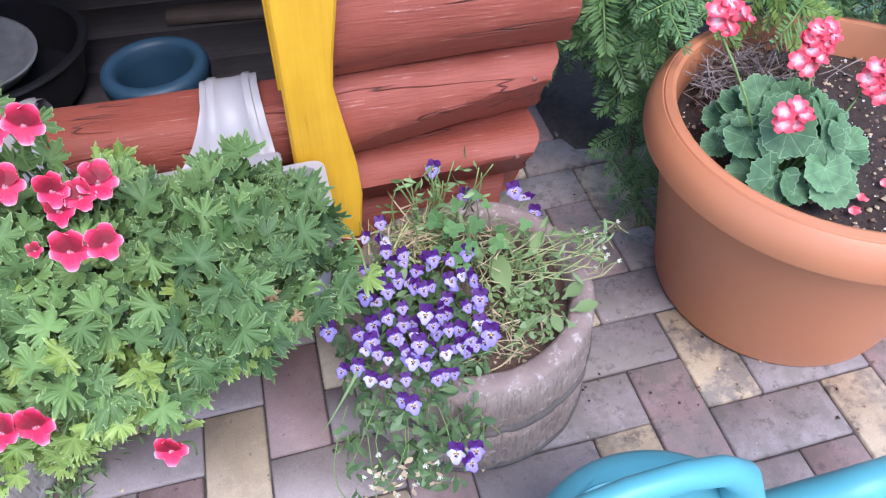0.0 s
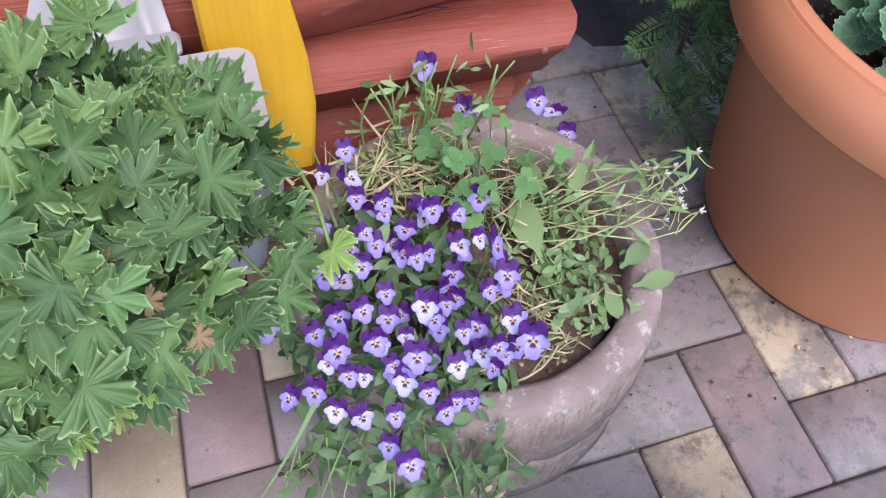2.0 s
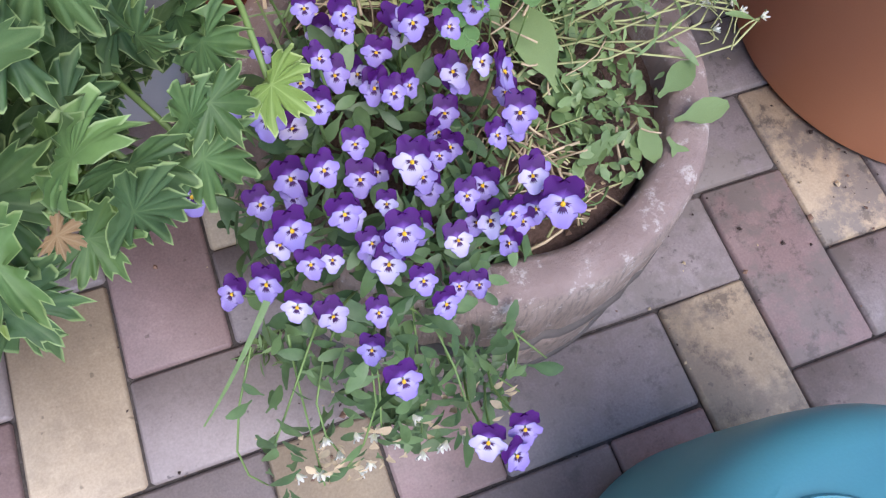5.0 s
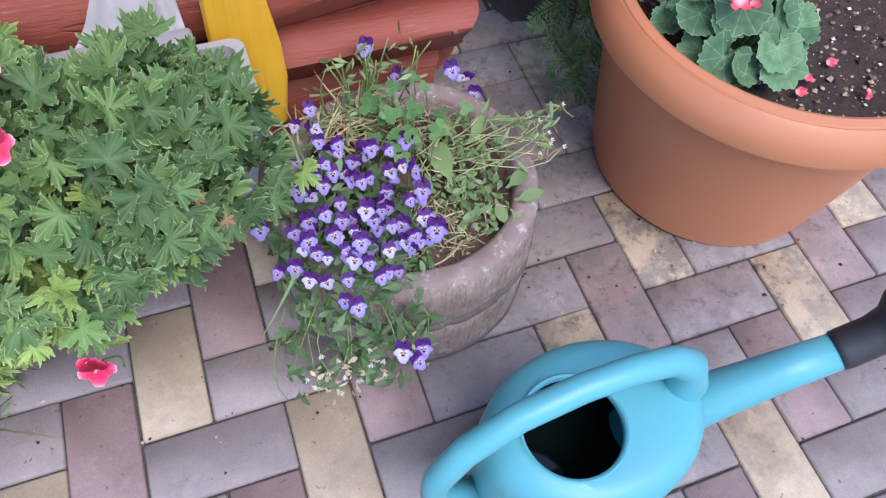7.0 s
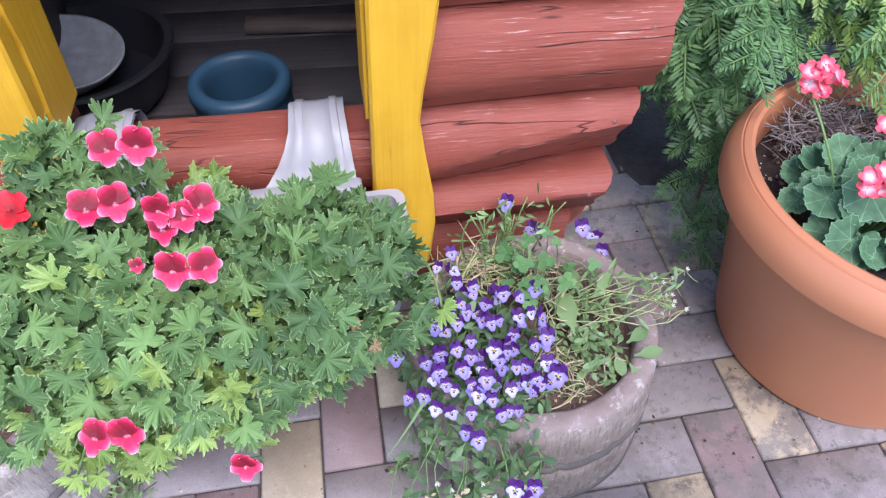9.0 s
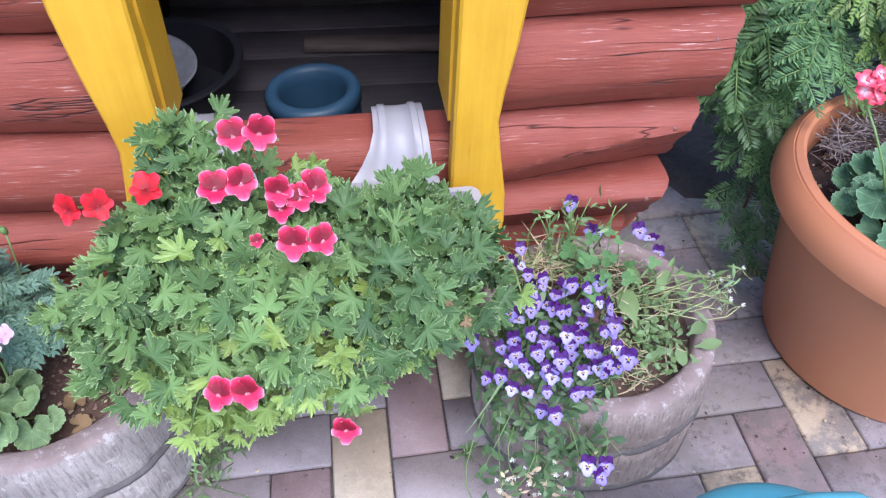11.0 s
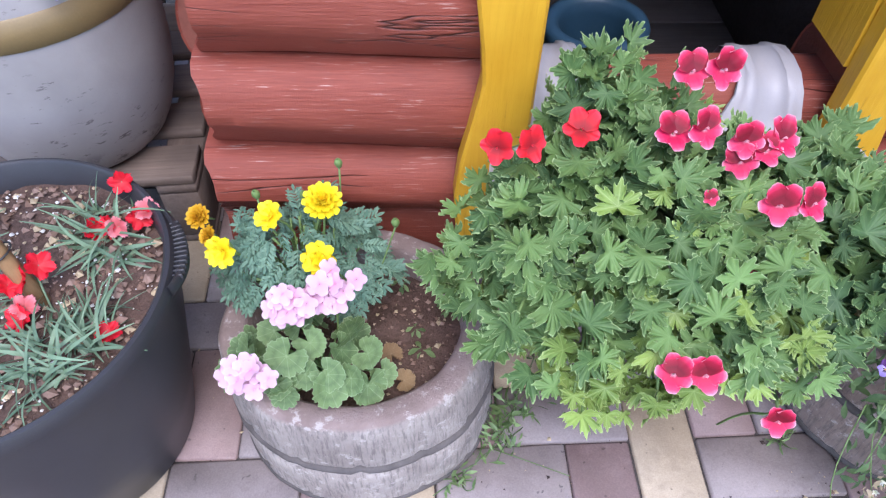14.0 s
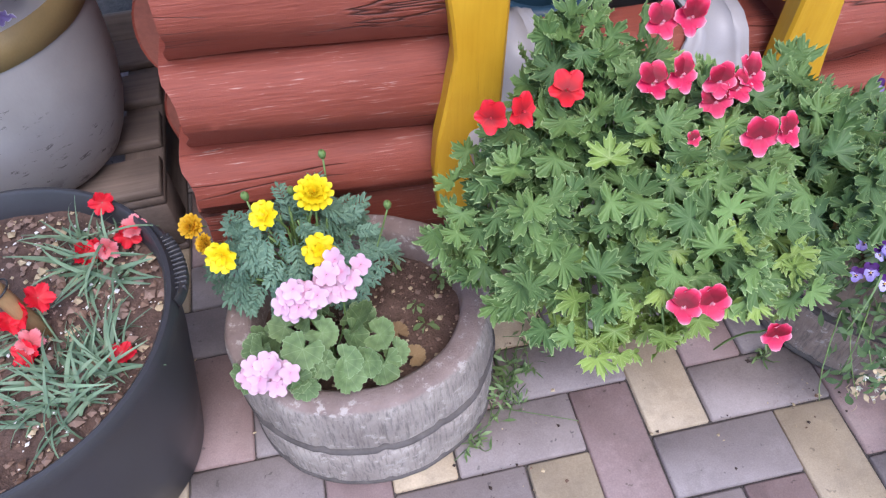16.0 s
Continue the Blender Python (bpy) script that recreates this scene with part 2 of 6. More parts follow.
M = {
    "log": painted_log("red_brown_log_paint"),
    "log_end": plain("red_brown_end_grain", (0.24, 0.075, 0.05), 0.6, 160, 0.002, 0.3),
    "nail": plain("painted_nail_head", (0.20, 0.075, 0.06), 0.45),
    "yellow": painted_yellow("yellow_timber_paint"),
    "grey_paver": paver_stone("grey_paver_stone", (0.262, 0.222, 0.220), (0.335, 0.288, 0.282)),
    "red_paver": paver_stone("red_paver_stone", (0.285, 0.198, 0.190), (0.365, 0.270, 0.256)),
    "sand_paver": paver_stone("sand_paver_stone", (0.45, 0.36, 0.250), (0.55, 0.455, 0.335)),
    "joint": soil_mat("joint_sand", (0.03, 0.026, 0.026), (0.15, 0.13, 0.12)),
    "earth": soil_mat("bare_earth", (0.035, 0.028, 0.026), (0.10, 0.08, 0.075)),
    "soil_dark": soil_mat("dark_potting_soil", (0.022, 0.015, 0.013), (0.085, 0.055, 0.045)),
    "soil_red": soil_mat("reddish_potting_soil", (0.065, 0.038, 0.029), (0.20, 0.122, 0.094)),
    "perlite": plain("perlite", (0.72, 0.70, 0.66), 0.8),
    "pebble": plain("pebble", (0.26, 0.17, 0.13), 0.7, 120, 0.001, 0.35, 40),
    "chip": plain("bark_chip", (0.20, 0.12, 0.085), 0.85, 200, 0.001, 0.4, 60),
    "straw": plain("dry_straw", (0.47, 0.37, 0.235), 0.75, 200, 0.0006, 0.3, 60),
    "barrel_stone": barrel_stone("cast_barrel_cement", (0.26, 0.23, 0.21), (0.47, 0.43, 0.39)),
    "barrel_brown": barrel_stone("brown_washed_cement", (0.21, 0.155, 0.13), (0.40, 0.32, 0.275)),
    "groove": plain("dark_hoop_groove", (0.098, 0.086, 0.082), 0.8, 200, 0.001, 0.35, 30),
    "terracotta": plain("terracotta_plastic", (0.50, 0.195, 0.095), 0.42, 500, 0.0002, 0.05, 4),
    "black_plastic": plain("black_plastic", (0.037, 0.037, 0.042), 0.42, 400, 0.0003, 0.2, 8),
    "blue_can": plain("turquoise_plastic", (0.085, 0.355, 0.415), 0.42, 500, 0.0002, 0.05, 5),
    # near-black fill for the shade inside the can
    "can_shade": plain("dark_can_shade", (0.006, 0.012, 0.012), 0.06, 40, 0.0001, 0.1, 5),
    "rose": plain("dark_grey_rubber", (0.028, 0.03, 0.036), 0.5, 300, 0.0005, 0.25, 20),
    "box": plain("pale_grey_plastic", (0.355, 0.342, 0.358), 0.45, 400, 0.0002, 0.06, 6),
    "bucket": plain("dark_blue_plastic", (0.024, 0.068, 0.115), 0.5, 300, 0.0003, 0.15, 8),
    "barrel_white": scuffed_white("scuffed_white_paint"),
    "gold": plain("dull_gold_paint", (0.24, 0.17, 0.075), 0.45, 300, 0.0004, 0.12, 12),
    "liner": plain("blue_grey_plastic", (0.15, 0.18, 0.23), 0.5),
    "pallet": old_wood("weathered_pallet_wood", (0.19, 0.145, 0.12), 0),
    "pallet_y": old_wood("weathered_block_wood", (0.16, 0.12, 0.10), 1),
    "bamboo": old_wood("bamboo_stake", (0.34, 0.20, 0.09), 2),
    "wire": plain("black_tie_wire", (0.02, 0.02, 0.022), 0.5),
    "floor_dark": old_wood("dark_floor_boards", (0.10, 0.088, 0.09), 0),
    # dark tone for the back wall and the panels that carry inside shade
    "inner_dark": old_wood("dark_inner_surface", (0.09, 0.07, 0.065), 0),
    "enamel": plain("worn_white_enamel", (0.58, 0.58, 0.58), 0.35, 60, 0.0006, 0.25, 25),
    "roof": plain("unseen_roof_felt", (0.10, 0.045, 0.035), 0.85, 120, 0.002, 0.25),
    "dry_twig": plain("grey_dry_twig", (0.24, 0.195, 0.18), 0.85, 200, 0.0005, 0.35, 50),
    "bark": old_wood("shrub_bark", (0.12, 0.075, 0.05), 2),
    "ger_leaf": leafy("regal_geranium_leaf", (0.058, 0.132, 0.036), (0.155, 0.270, 0.076), (0.31, 0.43, 0.18), 0.85, 0.62, 0.15),
    "ger_dark": leafy("deep_geranium_leaf", (0.038, 0.092, 0.030), (0.100, 0.192, 0.058), (0.25, 0.36, 0.14), 0.85, 0.60, 0.15),
    "ger_pale": leafy("young_geranium_leaf", (0.16, 0.27, 0.050), (0.28, 0.40, 0.09), (0.42, 0.54, 0.20), 0.85),
    "zon_leaf": leafy("zonal_geranium_leaf", (0.070, 0.168, 0.078), (0.130, 0.275, 0.122), (0.23, 0.39, 0.22), 0.90, 0.55, 0.7, 0.40),
    "zon_olive": leafy("olive_geranium_leaf", (0.105, 0.185, 0.068), (0.195, 0.305, 0.120), (0.31, 0.42, 0.21), 0.90, 0.55, 0.6, 0.35),
    "mari_leaf": leafy("marigold_leaf", (0.095, 0.21, 0.14), (0.20, 0.34, 0.23), (0.26, 0.41, 0.29), 0.95),
    "viola_leaf": leafy("viola_leaf", (0.042, 0.095, 0.036), (0.125, 0.21, 0.082), (0.19, 0.28, 0.13), 0.97),
    "clover_leaf": leafy("clover_leaf", (0.055, 0.17, 0.05), (0.14, 0.29, 0.09), (0.18, 0.33, 0.13), 0.92),
    "weed_leaf": leafy("weed_leaf", (0.085, 0.165, 0.055), (0.21, 0.31, 0.12), (0.27, 0.37, 0.17), 0.97),
    "dian_leaf": leafy("dianthus_leaf", (0.095, 0.170, 0.098), (0.205, 0.315, 0.19), (0.26, 0.38, 0.24), 0.97),
    "yew": leafy("yew_needle", (0.036, 0.100, 0.040), (0.17, 0.31, 0.11), (0.32, 0.46, 0.18), 0.90, 0.36, 0.0),
    "yew_tip": leafy("young_yew_needle", (0.12, 0.25, 0.06), (0.26, 0.36, 0.08), (0.34, 0.42, 0.14), 0.9, 0.4, 0.0),
    "juniper": leafy("juniper_needle", (0.055, 0.13, 0.085), (0.12, 0.235, 0.15), (0.17, 0.28, 0.18), 0.9, 0.55, 0.0),
    "stem": plain("green_stem", (0.16, 0.26, 0.08), 0.55, 200, 0.0003, 0.25, 40),
    "stem_dry": plain("dry_stem", (0.36, 0.38, 0.17), 0.7, 200, 0.0003, 0.3, 40),
    "pel_petal": petal("crimson_pink_petal", [(0.0, (0.24, 0.002, 0.02)), (0.30, (0.20, 0.001, 0.014)), (0.62, (0.40, 0.004, 0.036)), (0.80, (0.80, 0.024, 0.105)), (0.92, (0.88, 0.085, 0.19)), (1.0, (0.92, 0.36, 0.46))]),
    "pel_low": petal("pink_lower_petal", [(0.0, (0.80, 0.40, 0.48)), (0.14, (0.58, 0.01, 0.07)), (0.50, (0.72, 0.014, 0.095)), (0.78, (0.85, 0.06, 0.17)), (0.92, (0.90, 0.20, 0.31)), (1.0, (0.94, 0.50, 0.58))]),
    "red_petal": petal("scarlet_petal", [(0.0, (0.30, 0.002, 0.008)), (0.25, (0.42, 0.003, 0.010)), (0.55, (0.70, 0.006, 0.016)), (0.85, (0.82, 0.014, 0.035)), (1.0, (0.86, 0.04, 0.07))]),
    "bi_petal": petal("red_white_petal", [(0.0, (0.90, 0.78, 0.78)), (0.25, (0.86, 0.50, 0.54)), (0.5, (0.82, 0.17, 0.24)), (0.75, (0.80, 0.07, 0.12)), (1.0, (0.82, 0.10, 0.15))]),
    "pink_petal": petal("pale_pink_petal", [(0.0, (0.78, 0.34, 0.52)), (0.22, (0.76, 0.46, 0.60)), (0.7, (0.79, 0.51, 0.64)), (1.0, (0.82, 0.58, 0.70))]),
    "yel_petal": petal("yellow_petal", [(0.0, (0.82, 0.50, 0.0)), (0.4, (0.90, 0.68, 0.0)), (1.0, (0.95, 0.80, 0.02))]),
    "old_yel": petal("faded_orange_petal", [(0.0, (0.40, 0.18, 0.01)), (0.5, (0.66, 0.34, 0.01)), (1.0, (0.75, 0.45, 0.02))]),
    "vio_dark": petal("dark_violet_petal", [(0.0, (0.30, 0.20, 0.58)), (0.22, (0.15, 0.04, 0.32)), (0.36, (0.060, 0.005, 0.125)), (1.0, (0.090, 0.008, 0.175))]),
    "vio_lav": petal("lavender_petal", [(0.0, (0.70, 0.66, 0.86)), (0.25, (0.50, 0.44, 0.74)), (0.50, (0.37, 0.30, 0.67)), (1.0, (0.28, 0.205, 0.58))]),
    "vio_pale": petal("pale_lavender_petal", [(0.0, (0.80, 0.77, 0.86)), (0.4, (0.66, 0.62, 0.84)), (1.0, (0.44, 0.38, 0.74))]),
    "vio_eye": plain("yellow_eye", (0.85, 0.50, 0.02), 0.5),
    "vio_mark": plain("dark_whisker_mark", (0.05, 0.01, 0.09), 0.6),
    "dian_petal": petal("red_dianthus_petal", [(0.0, (0.62, 0.04, 0.05)), (0.4, (0.70, 0.008, 0.02)), (1.0, (0.80, 0.015, 0.04))]),
    "dian_faded": petal("faded_dianthus_petal", [(0.0, (0.55, 0.10, 0.10)), (0.6, (0.74, 0.16, 0.18)), (1.0, (0.78, 0.30, 0.32))]),
    "pet_petal": petal("picotee_petunia_petal", [(0.0, (0.10, 0.01, 0.14)), (0.72, (0.20, 0.015, 0.22)), (0.80, (0.80, 0.75, 0.82)), (1.0, (0.85, 0.82, 0.86))]),
    "pet_fade": petal("faded_petunia_petal", [(0.0, (0.22, 0.14, 0.40)), (0.8, (0.34, 0.26, 0.55)), (0.9, (0.7, 0.66, 0.78)), (1.0, (0.75, 0.72, 0.8))]),
    "white_petal": petal("small_white_petal", [(0.0, (0.6, 0.62, 0.4)), (1.0, (0.80, 0.80, 0.76))]),
    "dead_leaf": leafy("withered_leaf", (0.24, 0.14, 0.07), (0.42, 0.30, 0.15), (0.4, 0.3, 0.18), 0.95, 0.75),
}

# ---------------------------------------------------------------- mesh helpers


class Geo:
    """Collects the points and faces of one mesh; rim is a value per point that materials may read."""

    def __init__(self):
        self.v, self.f, self.m, self.rim, self.vein = [], [], [], [], []

    def add(self, verts, faces, mat=0, rim=None, at=None, vein=None):
        n = len(self.v)
        self.v += [tuple(at @ Vector(p)) for p in verts] if at is not None else [tuple(p) for p in verts]
        self.f += [tuple(i + n for i in f) for f in faces]
        self.m += [mat] * len(faces)
        self.rim += list(rim) if rim is not None else [0.5] * len(verts)
        self.vein += list(vein) if vein is not None else [0.0] * len(verts)
        return self

    def merge(self, other, at=None, shift=0):
        n = len(self.v)
        self.v += [tuple(at @ Vector(p)) for p in other.v] if at is not None else other.v
        self.f += [tuple(i + n for i in f) for f in other.f]
        self.m += [m + shift for m in other.m]
        self.rim += other.rim
        self.vein += other.vein
        return self

    def lathe(self, profile, n=48, c=(0, 0, 0), sx=1.0, sy=1.0, mat=0, wob=None, rim=None, close=False):
        """Turns a profile of (radius, height) round z."""
        vs, rs = [], []
        for k, (r, z) in enumerate(profile):
            for i in range(n):
                a = 2 * math.pi * i / n
                w = wob(a, z) if wob else 0.0
                vs.append((c[0] + (r * sx + w) * math.cos(a), c[1] + (r * sy + w) * math.sin(a), c[2] + z))
                rs.append(rim[k] if rim else 0.5)
        fs = [(k * n + i, k * n + (i + 1) % n, (k + 1) * n + (i + 1) % n, (k + 1) * n + i) for k in range(len(profile) - 1) for i in range(n)]
        if close:
            fs += [tuple(reversed(range(n))), tuple(range((len(profile) - 1) * n, len(profile) * n))]
        return self.add(vs, fs, mat, rs)

    def tube(self, path, radius, n=8, mat=0, cap=True, flat=1.0, rim=0.5):
        """A round bar along a path; radius is one value or one per point."""
        path = [Vector(p) for p in path]
        rad = radius if isinstance(radius, (list, tuple)) else [radius] * len(path)
        vs, side = [], None
        for k, p in enumerate(path):
            d = (path[min(k + 1, len(path) - 1)] - path[max(k - 1, 0)]).normalized()
            if side is None:
                side = d.cross(Vector((0, 0, 1)) if abs(d.z) < 0.9 else Vector((1, 0, 0))).normalized()
            side = (side - d * side.dot(d)).normalized()
            up = side.cross(d)
            vs += [p + (side * math.cos(2 * math.pi * i / n) + up * flat * math.sin(2 * math.pi * i / n)) * rad[k] for i in range(n)]
        fs = [(k * n + i, k * n + (i + 1) % n, (k + 1) * n + (i + 1) % n, (k + 1) * n + i) for k in range(len(path) - 1) for i in range(n)]
        if cap:
            fs += [tuple(reversed(range(n))), tuple(range((len(path) - 1) * n, len(path) * n))]
        return self.add(vs, fs, mat, [rim] * len(vs))

    def block(self, lo, hi, bevel=0.003, mat=0, at=None, jitter=0.0, rng=None):
        """A box with chamfered edges."""
        x0, y0, z0 = lo
        x1, y1, z1 = hi
        b = min(bevel, (x1 - x0) / 3, (y1 - y0) / 3, (z1 - z0) / 3)
        rings = [(z0, b), (z0 + b, 0), (z1 - b, 0), (z1, b)]
        vs = []
        off = [[(rng.uniform(-jitter, jitter), rng.uniform(-jitter, jitter)) for _ in range(4)] for _ in range(1)][0] if rng else [(0, 0)] * 4
        for z, i in rings:
            pts = [(x0 + i, y0 + b), (x0 + b, y0 + i), (x1 - b, y0 + i), (x1 - i, y0 + b), (x1 - i, y1 - b), (x1 - b, y1 - i), (x0 + b, y1 - i), (x0 + i, y1 - b)]
            which = [0, 0, 1, 1, 2, 2, 3, 3]
            vs += [(x + off[w][0], y + off[w][1], z) for (x, y), w in zip(pts, which)]
        fs = [(k * 8 + i, k * 8 + (i + 1) % 8, (k + 1) * 8 + (i + 1) % 8, (k + 1) * 8 + i) for k in range(3) for i in range(8)]
        fs += [tuple(reversed(range(8))), tuple(range(24, 32))]
        return self.add(vs, fs, mat, None, at)

    def mesh(self, name, mats, smooth=True):
        me = bpy.data.meshes.new(name)
        me.from_pydata(self.v, [], self.f)
        for m in mats:
            me.materials.append(M[m])
        me.polygons.foreach_set("material_index", self.m)
        me.polygons.foreach_set("use_smooth", [smooth] * len(self.f))
        at = me.attributes.new("rim", "FLOAT", "POINT")
        at.data.foreach_set("value", self.rim)
        at = me.attributes.new("vein", "FLOAT", "POINT")
        at.data.foreach_set("value", self.vein)
        me.update()
        return me


def keep_edges(me, angle=40):
    """Smooth shading that keeps the edges sharper than the angle."""
    bm = bmesh.new()
    bm.from_mesh(me)
    lim = radians(angle)
    for e in bm.edges:
        e.smooth = not (len(e.link_faces) == 2 and e.calc_face_angle(0) > lim)
    bm.to_mesh(me)
    bm.free()
    return me


def thing(name, label, category, at=None, group="", kind=""):
    """An Empty that carries the parts of one thing."""
    ob = tagged(new(name), label, category, group, kind)
    if at is not None:
        ob.matrix_world = at
    return ob


def part(name, geo, mats, parent, label="", at=None, smooth=True, sharp=0, kind=""):
    """One mesh object under a thing or a part; geo is a Geo or a finished mesh. Places are the parent's own."""
    me = geo if isinstance(geo, bpy.types.Mesh) else geo.mesh(name, mats, smooth)
    if sharp:
        keep_edges(me, sharp)
    ob = new(name, me)
    ob.parent = parent
    if at is not None:
        ob.matrix_basis = at
    return tagged(ob, label, kind=kind)


def frame_to(p, normal, up=(0, 0, 1), spin=0.0, size=1.0):
    """A pose at p whose z is the normal; its y leans along up."""
    z = Vector(normal).normalized()
    y = Vector(up) - z * Vector(up).dot(z)
    y = y.normalized() if y.length > 1e-4 else z.orthogonal().normalized()
    x = y.cross(z)
    m = Matrix((x, y, z)).transposed().to_4x4()
    return Matrix.Translation(p) @ m @ Matrix.Rotation(spin, 4, "Z") @ Matrix.Diagonal((size, size, size, 1))


# leaves and petals lie in their own xy plane, with the stalk at the origin and the tip along +y


def polar_leaf(outline, n=40, cup=0.1, ruffle=0.05, waves=5, rng=None, centre=(0.0, 0.0), fold=0.0, mat=0):
    """A leaf from an outline radius(angle); inner ring and stalk point give its relief."""
    rng = rng or random
    ph = rng.uniform(0, 6.28)
    g = Geo()
    vs, rs = [(centre[0], centre[1], 0.0)], [0.0]
    inner = n // 2
    for i in range(inner):
        a = 2 * math.pi * i / inner
        r = outline(a) * 0.5
        vs.append((r * math.sin(a), r * math.cos(a), cup * 0.25 + ruffle * 0.35 * math.sin(waves * a + ph) + fold * abs(math.sin(a)) * r))
        rs.append(0.5)
    for i in range(n):
        a = 2 * math.pi * i / n
        r = outline(a)
        vs.append((r * math.sin(a), r * math.cos(a), cup + ruffle * math.sin(waves * a + ph) + rng.uniform(-0.3, 0.3) * ruffle + fold * abs(math.sin(a)) * r))
        rs.append(1.0)
    fs = [(0, 1 + (i + 1) % inner, 1 + i) for i in range(inner)]
    for i in range(inner):
        o = 1 + inner
        a, b = 1 + i, 1 + (i + 1) % inner
        k = 2 * i
        fs += [(a, o + (k + 1) % n, o + k), (a, b, o + (k + 1) % n), (b, o + (k + 2) % n, o + (k + 1) % n)]
    return g.add(vs, fs, mat, rs)


def lobed_leaf(points, cup, ruffle, rng, fold=0.0, mat=0, rings=(0.34, 0.68, 0.93)):
    """A leaf whose outline is given as (angle, radius, lift, vein); rings inside it carry its relief and a narrow margin."""
    n = len(points)
    vs, rs, ve = [(0.0, 0.0, 0.0)], [0.0], [1.0]
    calm = [sum(points[(i + d) % n][2] for d in range(-5, 6)) / 11 for i in range(n)]
    for q in (*rings, 1.0):
        for i, (a, r, lift, vein) in enumerate(points):
            rr = r * q if q > 0.6 else (0.45 * r + 0.30) * q
            up = calm[i] * q * q + (lift - calm[i]) * max(0.0, (q - 0.55) / 0.45) ** 1.5 - 0.35 * vein * q * (1 - q)
            vs.append((rr * math.sin(a), rr * math.cos(a), cup * q * q + ruffle * up + fold * (1 - math.cos(a)) * 0.5 * rr + (rng.uniform(-0.25, 0.25) * ruffle if q == 1.0 else 0)))
            rs.append(q if q == 1.0 else q * 0.9)
            ve.append(vein)
    fs = [(0, 1 + (i + 1) % n, 1 + i) for i in range(n)]
    for k in range(len(rings)):
        o, p = 1 + k * n, 1 + (k + 1) * n
        fs += [(o + i, o + (i + 1) % n, p + (i + 1) % n, p + i) for i in range(n)]
    return Geo().add(vs, fs, mat, rs, None, ve)


def blade(length, width, bend=0.3, segs=5, shape=None, fold=0.15, mat=0, twist=0.0, rim_tip=0.6):
    """A long leaf or petal along +y that bends down."""
    shape = shape or (lambda t: math.sin(math.pi * min(1, t * 0.92 + 0.06)) ** 0.75)
    vs, rs = [], []
    for k in range(segs + 1):
        t = k / segs
        w = width * shape(t) / 2
        a = bend * t
        y, z = length * t * math.cos(a * 0.6), -length * t * t * bend * 0.6
        c, s = math.cos(twist * t), math.sin(twist * t)
        vs += [(-w * c, y, z + fold * w - w * s), (0, y, z), (w * c, y, z + fold * w + w * s)]
        rs += [rim_tip, 0.2, rim_tip]
    fs = []
    for k in range(segs):
        a = 3 * k
        fs += [(a, a + 1, a + 4, a + 3), (a + 1, a + 2, a + 5, a + 4)]
    return Geo().add(vs, fs, mat, rs)


def petal_geo(length, width, rng, cup=0.15, ruffle=0.06, mat=0, nu=6, nv=4, notch=0.0, start=0.04):
    """A petal along +y, widest near its rounded end."""
    vs, rs = [], []
    ph = rng.uniform(0, 6.28)
    for j in range(nv + 1):
        t = j / nv
        for i in range(nu + 1):
            s = 2 * i / nu - 1
            w = width / 2 * math.sin(math.pi * (0.12 + 0.60 * t)) ** 0.9
            r = t * (1 - (0.10 * s * s + 0.36 * s ** 4) * t - notch * t * max(0, 1 - abs(s) * 2.5))
            z = cup * length * (t * t * 0.6 + s * s * 0.35 * t) + ruffle * length * t * t * (math.sin(5 * s + ph) + 0.6 * math.sin(11 * s + 2 * ph))
            vs.append((s * w, start * length + r * length, z))
            rs.append(min(1.0, max(t, abs(s) ** 3 * min(1.0, 0.45 + 0.7 * t))))
    n = nu + 1
    fs = [(j * n + i, j * n + i + 1, (j + 1) * n + i + 1, (j + 1) * n + i) for j in range(nv) for i in range(nu)]
    return Geo().add(vs, fs, mat, rs)


def rotz(a):
    return Matrix.Rotation(a, 4, "Z")


def rotx(a):
    return Matrix.Rotation(a, 4, "X")

# ---------------------------------------------------------------- ground
rng = random.Random(5)
g = Geo()
xs = [-60, -20, -6] + [-2.6 + 0.1 * i for i in range(53)] + [6, 20, 60]
ys = [-60, -20, -6] + [-2.2 + 0.1 * i for i in range(45)] + [6, 20, 60]
g.add([(x, y, -0.007 + 0.0015 * noise.noise(Vector((x * 9, y * 9, 0)))) for y in ys for x in xs],
      [(j * len(xs) + i, j * len(xs) + i + 1, (j + 1) * len(xs) + i + 1, (j + 1) * len(xs) + i) for j in range(len(ys) - 1) for i in range(len(xs) - 1)])
tagged(new("ground", g.mesh("ground", ["joint"])), "dark sandy ground showing in the paving joints", "ground", kind="structure")

# bare earth under the evergreen shrub
g = Geo()
n = 26
vs = []
for j in range(n):
    for i in range(n):
        x, y = 0.76 + 1.9 * i / (n - 1), 0.60 + 1.5 * j / (n - 1)
        edge = min(i, j) / 4
        h = 0.022 * min(1, edge) + 0.02 * noise.noise(Vector((x * 8, y * 8, 2))) + 0.008 * noise.noise(Vector((x * 40, y * 40, 2)))
        vs.append((x + 0.03 * noise.noise(Vector((x * 5, y * 5, 7))), y + 0.03 * noise.noise(Vector((x * 5, y * 5, 4))), max(h, -0.004) + 0.002 - (0.02 if edge == 0 else 0)))
g.add(vs, [(j * n + i, j * n + i + 1, (j + 1) * n + i + 1, (j + 1) * n + i) for j in range(n - 1) for i in range(n - 1)])
tagged(new("garden_bed", g.mesh("garden_bed", ["earth"])), "bare dark earth bed under the evergreen shrub", "soil", kind="structure")

